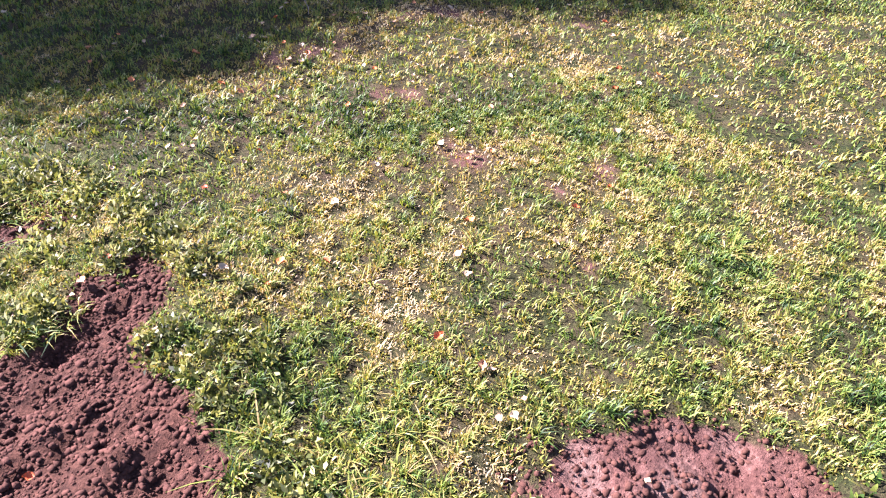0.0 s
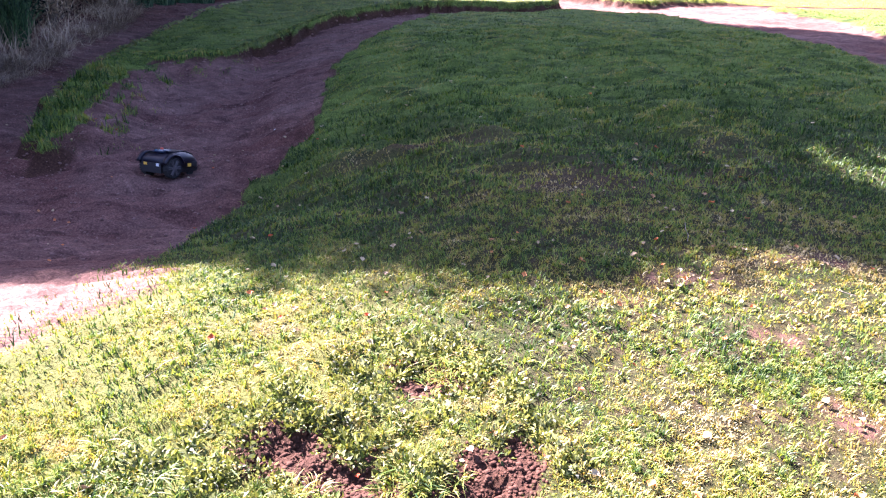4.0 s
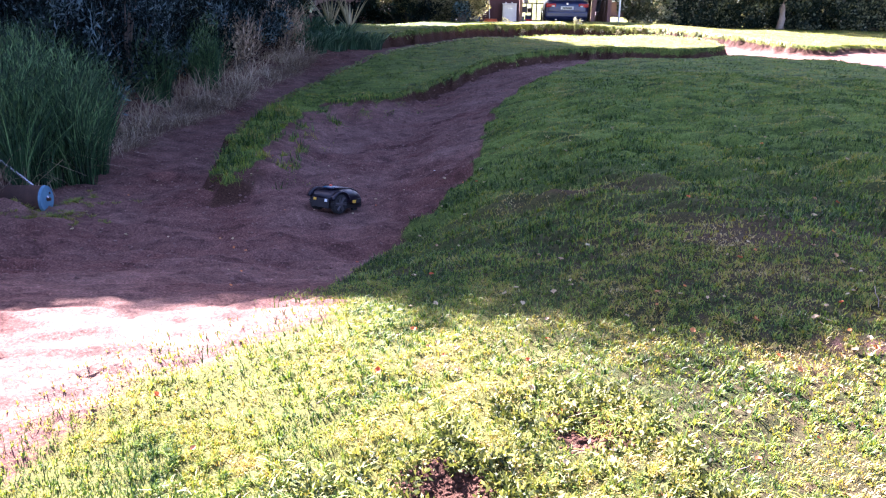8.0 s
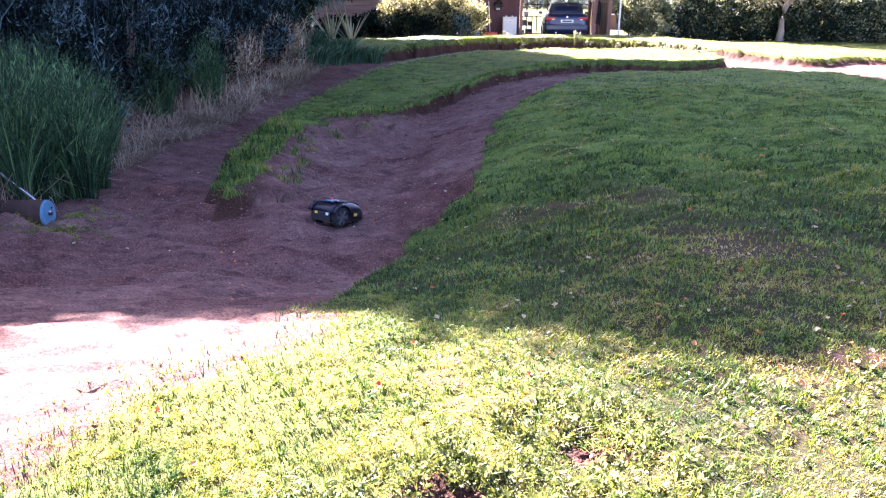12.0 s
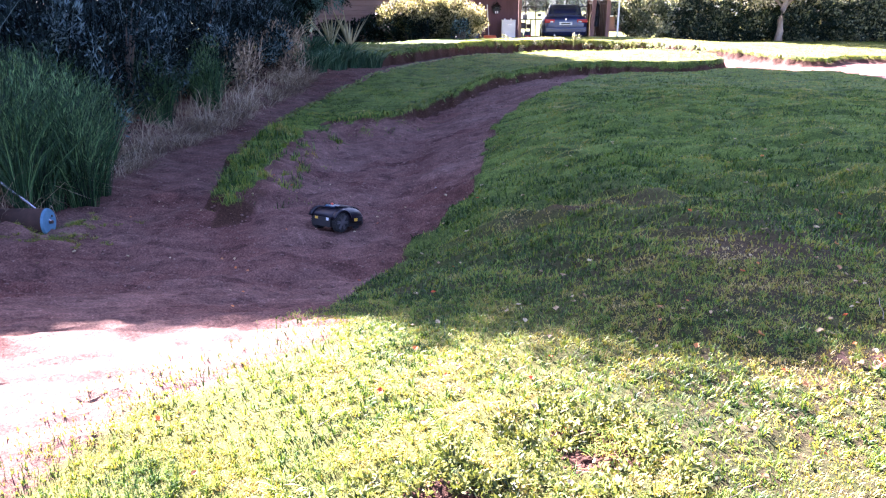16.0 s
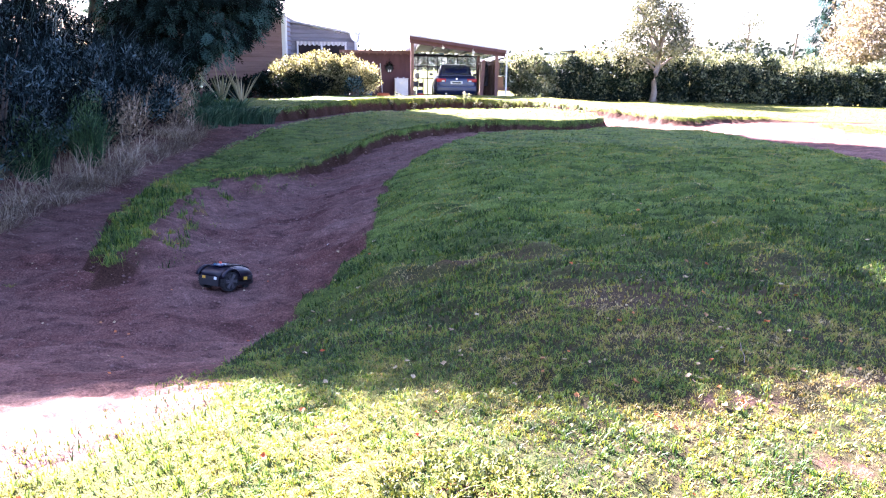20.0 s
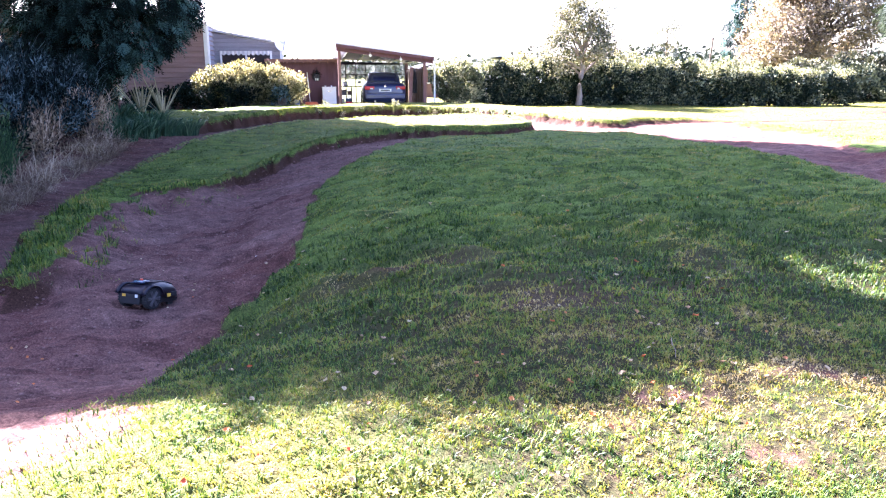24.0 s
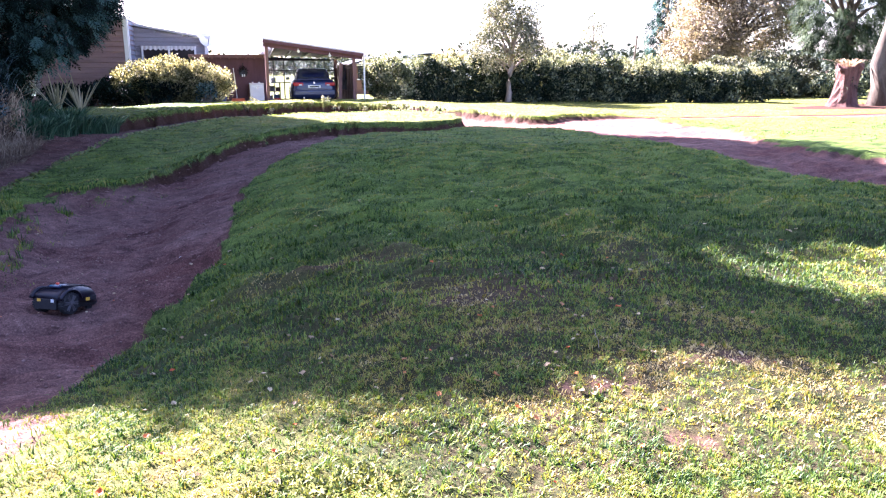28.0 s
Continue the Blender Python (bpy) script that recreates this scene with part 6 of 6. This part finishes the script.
def mower(place):
    """Built with its nose along +x, wheels on z = 0."""
    ob = empty("robot_mower", place, "dark violet black robot lawn mower with large spoked rear wheels", "lawn mower")
    # upper shell: stations from tail to nose: x, half width, lower edge, crown height, squareness
    stations = [(-0.255, 0.105, 0.155, 0.175), (-0.245, 0.150, 0.140, 0.200), (-0.215, 0.172, 0.128, 0.222), (-0.15, 0.182, 0.120, 0.243), (-0.05, 0.184, 0.115, 0.258), (0.05, 0.180, 0.108, 0.260), (0.13, 0.172, 0.098, 0.250), (0.20, 0.158, 0.090, 0.228), (0.245, 0.138, 0.086, 0.198), (0.275, 0.105, 0.088, 0.165), (0.285, 0.070, 0.092, 0.140)]
    bm = bmesh.new()
    rings = []
    for x, w, lo, hi_ in stations:
        ring = []
        for k in range(21):
            a = math.pi * k / 20
            c, s = math.cos(a), math.sin(a)
            ring.append(bm.verts.new((x, -math.copysign(abs(c) ** 0.62, c) * w, lo + (hi_ - lo) * abs(s) ** 0.55)))
        rings.append(ring)
    for a, b in zip(rings, rings[1:]):
        for k in range(20):
            bm.faces.new((a[k], a[k + 1], b[k + 1], b[k]))
        bm.faces.new((a[0], b[0], b[20], a[20]))
    bm.faces.new(rings[0])
    bm.faces.new(rings[-1])
    part("upper_shell", bm, M_SHELL, ob, "", True)
    # fenders over the wheels
    for s in (-1, 1):
        bm = bmesh.new()
        rows_ = []
        for k in range(11):
            a = math.radians(18 + 144 * k / 10)
            rows_.append([bm.verts.new((-0.13 + math.cos(a) * r_, s * y_, 0.105 + math.sin(a) * r_)) for r_, y_ in ((0.122, 0.150), (0.122, 0.196), (0.130, 0.201), (0.140, 0.196), (0.146, 0.150))])
        for a, b in zip(rows_, rows_[1:]):
            for k in range(5):
                bm.faces.new((a[k], a[(k + 1) % 5], b[(k + 1) % 5], b[k]))
        bm.faces.new(rows_[0])
        bm.faces.new(rows_[-1])
        part("fender", bm, M_SHELL, ob, "", True)
        part("side_recess", box(0.085, 0.012, 0.05, 0.165, s * 0.1665, 0.105, 0.005), M_CHASSIS, ob)
        part("side_sticker", box(0.05, 0.006, 0.034, 0.085, s * 0.1795, 0.108, 0.002), M_YELLOW, ob, "yellow warning sticker")
    part("chassis", box(0.46, 0.27, 0.075, 0.02, 0, 0.045, 0.02), M_CHASSIS, ob)
    part("front_bumper", box(0.07, 0.25, 0.055, 0.245, 0, 0.05, 0.022), M_SHELL, ob)
    part("rear_panel", box(0.016, 0.25, 0.10, -0.252, 0, 0.05, 0.006), M_CHASSIS, ob)
    hatch = part("hatch", box(0.24, 0.19, 0.016, -0.01, 0, 0.2495, 0.006, Matrix.Rotation(0.03, 4, "Y")), M_SHELL, ob)
    part("hatch_gap", box(0.012, 0.25, 0.012, 0.128, 0, 0.241, 0.004), M_CHASSIS, hatch)
    part("nose_cover", box(0.10, 0.17, 0.012, 0.19, 0, 0.228, 0.005, Matrix.Rotation(0.33, 4, "Y")), M_SHELL, ob)
    panel = part("control_panel", box(0.10, 0.135, 0.012, -0.125, 0, 0.2535, 0.004, Matrix.Rotation(-0.08, 4, "Y")), M_PANEL, ob, "dark control panel")
    part("screen", box(0.045, 0.055, 0.004, -0.125, -0.005, 0.265, 0.001, Matrix.Rotation(-0.08, 4, "Y")), M_SCREEN, panel, "grey display")
    for x, y in ((-0.10, 0.045), (-0.125, 0.05), (-0.15, 0.045), (-0.125, -0.052)):
        part("button", rod((x, y, 0.262), (x, y, 0.2685), 0.008, 0.007, 10), M_TEAL, panel, "teal button")
    part("instruction_sticker", box(0.035, 0.075, 0.003, -0.055, -0.01, 0.2655, 0.001), M_LABELW, ob, "pale printed sticker")
    part("stop_knob", rod((-0.055, 0.055, 0.262), (-0.055, 0.055, 0.285), 0.018, 0.014, 14), M_REDKNOB, ob, "red stop knob", True)
    part("rear_sticker", box(0.004, 0.042, 0.026, -0.262, 0.075, 0.122, 0.001), M_YELLOW, ob, "yellow rear sticker")
    part("rear_sticker", box(0.004, 0.034, 0.030, -0.262, -0.085, 0.120, 0.001), M_LABELW, ob, "white rear sticker")
    for s in (-1, 1):
        bm = rod((-0.13, s * 0.125, 0.105), (-0.13, s * 0.180, 0.105), 0.098, 0.098, 32)
        for k in range(24):
            a = 2 * math.pi * k / 24
            box(0.014, 0.060, 0.014, -0.13 + math.cos(a) * 0.099, s * 0.153, 0.098 + math.sin(a) * 0.099, 0, Matrix.Rotation(-a, 4, "Y"), bm)
        tyre = part("rear_wheel", bm, M_RUBBER, ob)
        part("rim", rod((-0.13, s * 0.1815, 0.105), (-0.13, s * 0.184, 0.105), 0.090, 0.086, 32), M_CHASSIS, tyre)
        for k in range(6):
            a = 2 * math.pi * k / 6
            for o in (-0.13, 0.13):
                b, e = Vector((-0.13 + math.cos(a + o * 2.2) * 0.020, s * 0.186, 0.105 + math.sin(a + o * 2.2) * 0.020)), Vector((-0.13 + math.cos(a + o) * 0.082, s * 0.1855, 0.105 + math.sin(a + o) * 0.082))
                part("spoke", rod(b, e, 0.0065, 0.0075, 6), M_RIM, tyre)
        part("hub", rod((-0.13, s * 0.182, 0.105), (-0.13, s * 0.193, 0.105), 0.022, 0.016, 14), M_RIM, tyre)
    for s in (-1, 1):
        part("front_wheel", rod((0.19, s * 0.075, 0.036), (0.19, s * 0.105, 0.036), 0.036, 0.036, 16), M_RUBBER, ob)
    return ob


def resting(x, y, turn, size=0.3):
    """A pose on the ground at x, y that leans with the slope; turn is the heading of +x."""
    e = size / 2
    zx = [height(x + dx, y) for dx in (-e, e)]
    zy = [height(x, y + dy) for dy in (-e, e)]
    n = Vector((-(zx[1] - zx[0]) / size, -(zy[1] - zy[0]) / size, 1)).normalized()
    q = Vector((0, 0, 1)).rotation_difference(n).to_matrix().to_4x4()
    return Matrix.Translation((x, y, sum(zx + zy) / 4)) @ q @ Matrix.Rotation(radians(turn), 4, "Z")


mower(resting(-1.56, 7.72, 57, 0.4) @ pose(0, 0, 0.02))

# ---- garden roller lying at the foot of the bank ----
M_RUST = plain("rusty iron", (0.025, 0.013, 0.010), (0.08, 0.038, 0.025), 12, 0.85, 0.3, 0.4)
M_BLUEPAINT = plain("faded blue paint", (0.03, 0.11, 0.18), (0.09, 0.22, 0.31), 10, 0.6, 0, 0.2)
gx0, gy0 = -4.63, 7.4
ro = empty("garden_roller", pose(gx0, gy0, height(gx0, gy0) - 0.07, 0, 0, 4), "old garden roller with a rusty drum and faded blue end", "roller")
part("drum", rod((-0.62, 0, 0.16), (0.0, 0, 0.16), 0.15, 0.15, 28), M_RUST, ro, "", True)
bm = rod((0.0, 0, 0.16), (0.025, 0, 0.16), 0.15, 0.14, 28)
end = part("end_plate", bm, M_BLUEPAINT, ro, "faded blue end plate")
part("axle", rod((0.02, 0, 0.16), (0.06, 0, 0.16), 0.022, 0.018, 10), M_RUST, end)
part("bolt", rod((0.02, 0.06, 0.21), (0.035, 0.06, 0.21), 0.012, 0.012, 6), M_RUST, end)
part("handle", limb([(0.05, 0, 0.16), (-0.25, 0.12, 0.36), (-0.75, 0.32, 0.66), (-0.95, 0.40, 0.76)], [0.016] * 4, 8), M_CHROME, ro, "worn steel handle")
part("handle", limb([(-0.66, 0, 0.16), (-0.72, 0.12, 0.34), (-0.95, 0.40, 0.76)], [0.014] * 3, 8), M_RUST, ro)

# ---- fallen leaves, pebbles and twigs ----
def curled(seed, size):
    """A small curled leaf blade with a stalk."""
    r = random.Random(seed)
    v, f = [], []
    for i in range(5):
        u = i / 4
        w = size * 0.42 * math.sin(math.pi * min(u * 0.92 + 0.06, 1)) * (1 + r.uniform(-0.25, 0.25))
        for s in (-1, 0, 1):
            v.append((size * (u - 0.5), s * w, 0.004 + size * (0.30 * (s * s) * r.uniform(0.4, 1.2) + 0.16 * (u - 0.5) ** 2 * r.uniform(0, 2))))
    for i in range(4):
        for s in (0, 1):
            a = i * 3 + s
            f.append((a, a + 1, a + 4, a + 3))
    return mesh_of("fallen_leaf", v, f, M_LITTER, tint=[0.0] * len(v)), v


lm = Nodes("dry leaf")
li = lm.add("ShaderNodeObjectInfo")
lc = lm.ramp(li.outputs["Random"], [(0.0, (0.40, 0.07, 0.015)), (0.14, (0.52, 0.17, 0.04)), (0.24, (0.34, 0.17, 0.07)), (0.36, (0.30, 0.21, 0.12)), (0.55, (0.36, 0.26, 0.14)), (1.0, (0.46, 0.37, 0.21))])
lm.base(lc, 0.6, 0, 0.3)
shapes = []
for k in range(8):
    me, _ = curled(900 + k, 0.05 + 0.004 * (k % 4))
    me.materials.clear()
    me.materials.append(lm.mat)
    shapes.append(me)
rl = random.Random(31)
spots = []
for k in range(120):  # thick round the pale patch and the near slope
    x, y = rl.gauss(1.5, 1.1), rl.gauss(2.8, 0.95)
    if y > 0.3:
        spots.append((x, y))
for k in range(110):  # thinner over the shaded mound
    spots.append((rl.uniform(-0.6, 5.5), rl.uniform(3.4, 8.5)))
spots += [(1.04, 2.60), (1.07, 2.57), (1.10, 2.62), (1.98, 2.0), (2.03, 1.95), (-1.3, 2.55), (0.22, 2.7), (1.22, 2.07), (1.9, 3.2), (1.82, 3.14)]
spots += [(wx + rl.gauss(0, 0.16), wy + rl.gauss(0, 0.12)) for wx, wy, wr in WORN for _ in range(5)]
for k in range(60):  # a few blown over the dirt
    spots.append((rl.uniform(-4.2, -0.8), rl.uniform(5.2, 11)))
for x, y in spots:
    lf = new("fallen_leaf", rl.choice(shapes))
    s = rl.uniform(0.3, 0.65) if y < 3.2 or x < -0.8 else rl.uniform(0.35, 0.75)
    lf.matrix_world = Matrix.Translation((x, y, height(x, y) + 0.016)) @ Euler((rl.uniform(-0.4, 0.4), rl.uniform(-0.4, 0.4), rl.uniform(0, 6.3))).to_matrix().to_4x4() @ Matrix.Scale(s, 4)
    tagged(lf, "small curled dry autumn leaf on the lawn", "leaf", "fallen leaves on the lawn")


# ---- weeds and longer tufts round the dug soil, soil crumbs ----
def gathered(name, label, category, meshes, material):
    """Many small meshes as one object of kind stuff."""
    vs, fs, ts, at = [], [], [], 0
    for me in meshes:
        n = len(me.vertices)
        co, ti, fl = np.zeros(n * 3, np.float32), np.zeros(n, np.float32), np.zeros(len(me.loops), np.int32)
        me.vertices.foreach_get("co", co)
        me.attributes["tint"].data.foreach_get("value", ti)
        me.loops.foreach_get("vertex_index", fl)
        vs.append(co.reshape(-1, 3)), ts.append(ti), fs.append(fl.reshape(-1, 4) + at)
        at += n
        bpy.data.meshes.remove(me)
    return tagged(new(name, mesh_of(name, np.concatenate(vs), np.concatenate(fs), material, tint=np.concatenate(ts))), label, category, kind="stuff")


rw = random.Random(55)
spots = []
while len(spots) < 270:
    x, y = rw.uniform(-1.0, 1.3), rw.uniform(0.9, 2.9)
    d = max(float(inside(o, np.array([x]), np.array([y]))[0]) for o in (BARE_NEAR, BARE_LEFT, BARE_TUFT))
    if -0.26 < d < 0.03 and edge_wave(x * 1.3, y * 1.3) > -0.5 and rw.random() < math.exp(d * 2.5) * (0.9 if y > 1.75 else 0.55):
        spots.append((x, y))
pts = [Vector((x, y, height(x, y) + 0.018)) for x, y in spots]
me = leaves("weeds", pts, [0.045 * rw.uniform(0.6, 1.4) for _ in pts], 40, 0.024, M_WEED, 951, narrow=0.42, tint=(0.38, 0.32), flat=0.6, rise=0.2, mottle=0.8)
tagged(new("weed_patch", me), "low leafy weeds round the dug soil", "weeds", kind="stuff")
tufts = [(rw.gauss(0.52, 0.16), rw.gauss(2.52, 0.05)) for _ in range(34)] + [(rw.gauss(0.33, 0.08), rw.gauss(1.86, 0.05)) for _ in range(16)] + [(rw.gauss(-0.45, 0.2), rw.gauss(1.95, 0.12)) for _ in range(26)] + [(rw.gauss(0.85, 0.15), rw.gauss(0.95, 0.15)) for _ in range(24)] + [(rw.uniform(-0.9, 4), rw.uniform(0.4, 4.2)) for _ in range(50)] + [(rw.gauss(-4.55, 0.3), rw.gauss(7.1, 0.12)) for _ in range(70)] + [(rw.gauss(-4.3, 0.12), rw.gauss(7.5, 0.2)) for _ in range(30)] + [(-3.02 - 0.12 * k / 10 + rw.gauss(0, 0.07), 8.2 + 0.05 * k) for k in range(90)]
gathered("grass_tuft", "longer tufts of coarse green grass", "grass", [wisps("tuft", (x, y, height(x, y) - 0.004), 0.035, 34, (0.02, 0.055), 0.0042, M_GRASS, 1000 + k, 0.9, (rw.uniform(0.2, 0.65), 0.2), 0.5) for k, (x, y) in enumerate(tufts)], M_GRASS)

# crumbs of soil: each a small dented lump
M_CRUMB = plain("soil crumb", (0.020, 0.010, 0.007), (0.105, 0.050, 0.034), 40, 0.95, 0, 0.4, spec=0.1)
M_STONE = plain("dry clod", (0.05, 0.022, 0.018), (0.30, 0.185, 0.15), 30, 0.95, 0, 0.4, spec=0.1)
bm = bmesh.new()
bmesh.ops.create_icosphere(bm, subdivisions=1, radius=1)
lump_v = np.array([v.co[:] for v in bm.verts])
lump_f = np.array([[v.index for v in f.verts] for f in bm.faces])
bm.free()


def lumps(name, label, places, sizes, material, seed):
    r = np.random.default_rng(seed)
    n = len(places)
    v = lump_v[None] * (1 + r.uniform(-0.38, 0.38, (n, len(lump_v), 1))) * np.asarray(sizes)[:, None, None] * np.stack([r.uniform(0.7, 1.3, n), r.uniform(0.7, 1.3, n), r.uniform(0.45, 0.8, n)], -1)[:, None]
    v = v + np.asarray(places)[:, None]
    f = lump_f[None] + (np.arange(n) * len(lump_v))[:, None, None]
    tagged(new(name, mesh_of(name, v.reshape(-1, 3), f.reshape(-1, 3), material)), label, "soil", kind="stuff")


r = np.random.default_rng(71)
x, y = r.uniform(-0.9, 1.8, 90000), r.uniform(0.1, 2.6, 90000)
ok = (between(bare, x, y) > -0.05 * r.uniform(0, 1, len(x))) & ((x < 1.0) | (r.uniform(0, 1, len(x)) < 0.5))
x, y = x[ok][:11000], y[ok][:11000]
lumps("soil_crumbs", "dark crumbly dug soil", np.stack([x, y, between(Zg, x, y) + 0.001], -1), 0.0028 + 0.0095 * r.uniform(0, 1, len(x)) ** 3, M_CRUMB, 72)
x, y = r.uniform(-5.2, 3, 80000), 2.0 + 18 * r.uniform(0, 1, 80000) ** 1.4
ok = (between(cover, x, y) < 0.3) & (between(bare, x, y) < -0.1) & (y > 4.7) & (between(left, x, y) < 0.6)
x, y = x[ok][:14000], y[ok][:14000]
lumps("track_crumbs", "small dry clods on the dirt track", np.stack([x, y, between(Zg, x, y) + 0.001], -1), (0.003 + 0.012 * r.uniform(0, 1, len(x)) ** 4) * (1 + 0.09 * np.maximum(y - 4, 0)), M_STONE, 73)
pb = new("pale_pebble", mesh_of("pale_pebble", lump_v * [0.03, 0.022, 0.018], lump_f, M_LABELW))
pb.matrix_world = Matrix.Translation((-0.52, 8.73, height(-0.52, 8.73) + 0.012))
tagged(pb, "small white pebble on the dirt track", "pebble")

for x, y, turn, long in ((2.12, 3.72, 65, 0.26), (0.9, 2.2, 20, 0.12), (2.6, 2.9, 130, 0.15), (0.2, 1.75, 80, 0.1), (-0.6, 2.6, 40, 0.14)):
    tw = new("twig", mesh_of("twig", [(u * long, 0.012 * math.sin(u * 5) + s * 0.002, 0.012 + 0.02 * u * (1 - u) + t * 0.002) for u in (-0.5, -0.2, 0.1, 0.5) for s, t in ((-1, 0), (0, 1), (1, 0), (0, -1))], [(4 * k + a, 4 * k + (a + 1) % 4, 4 * k + 4 + (a + 1) % 4, 4 * k + 4 + a) for k in range(3) for a in range(4)], M_PALEBARK))
    tw.matrix_world = Matrix.Translation((x, y, height(x, y) + 0.006)) @ Matrix.Rotation(radians(turn), 4, "Z")
    tagged(tw, "thin pale dry twig lying on the lawn", "twig", "twigs on the lawn")

# small pale weeds rooted on the far bank's cut face
rk = random.Random(404)
for k, u in enumerate((0.06, 0.12, 0.2, 0.27, 0.36, 0.42, 0.5, 0.57, 0.66, 0.74, 0.83, 0.92)):
    x = 0.2 + 6.2 * u
    y = 20.0
    while y < 28 and float(inside(OUTER, np.array([x]), np.array([y]))[0]) < -0.02:
        y += 0.04
    ob = empty("bank_weed", pose(x, y - 0.05, height(x, y - 0.05)), "small pale leafy weed on the earth bank", "weed", "weeds on the bank")
    pts = [Vector((rk.gauss(0, 0.10), rk.gauss(0, 0.05), rk.uniform(0.02, 0.20))) for _ in range(7)]
    part("foliage", leaves("foliage", pts, [0.06] * 7, 16, 0.055, M_PALELEAF, 410 + k, narrow=0.5, tint=(0.55, 0.3), rise=0.3), None, ob)
    part("stem", rod((0, 0, -0.03), (rk.gauss(0, 0.03), 0, 0.16), 0.006, 0.003, 6), M_BARK, ob)
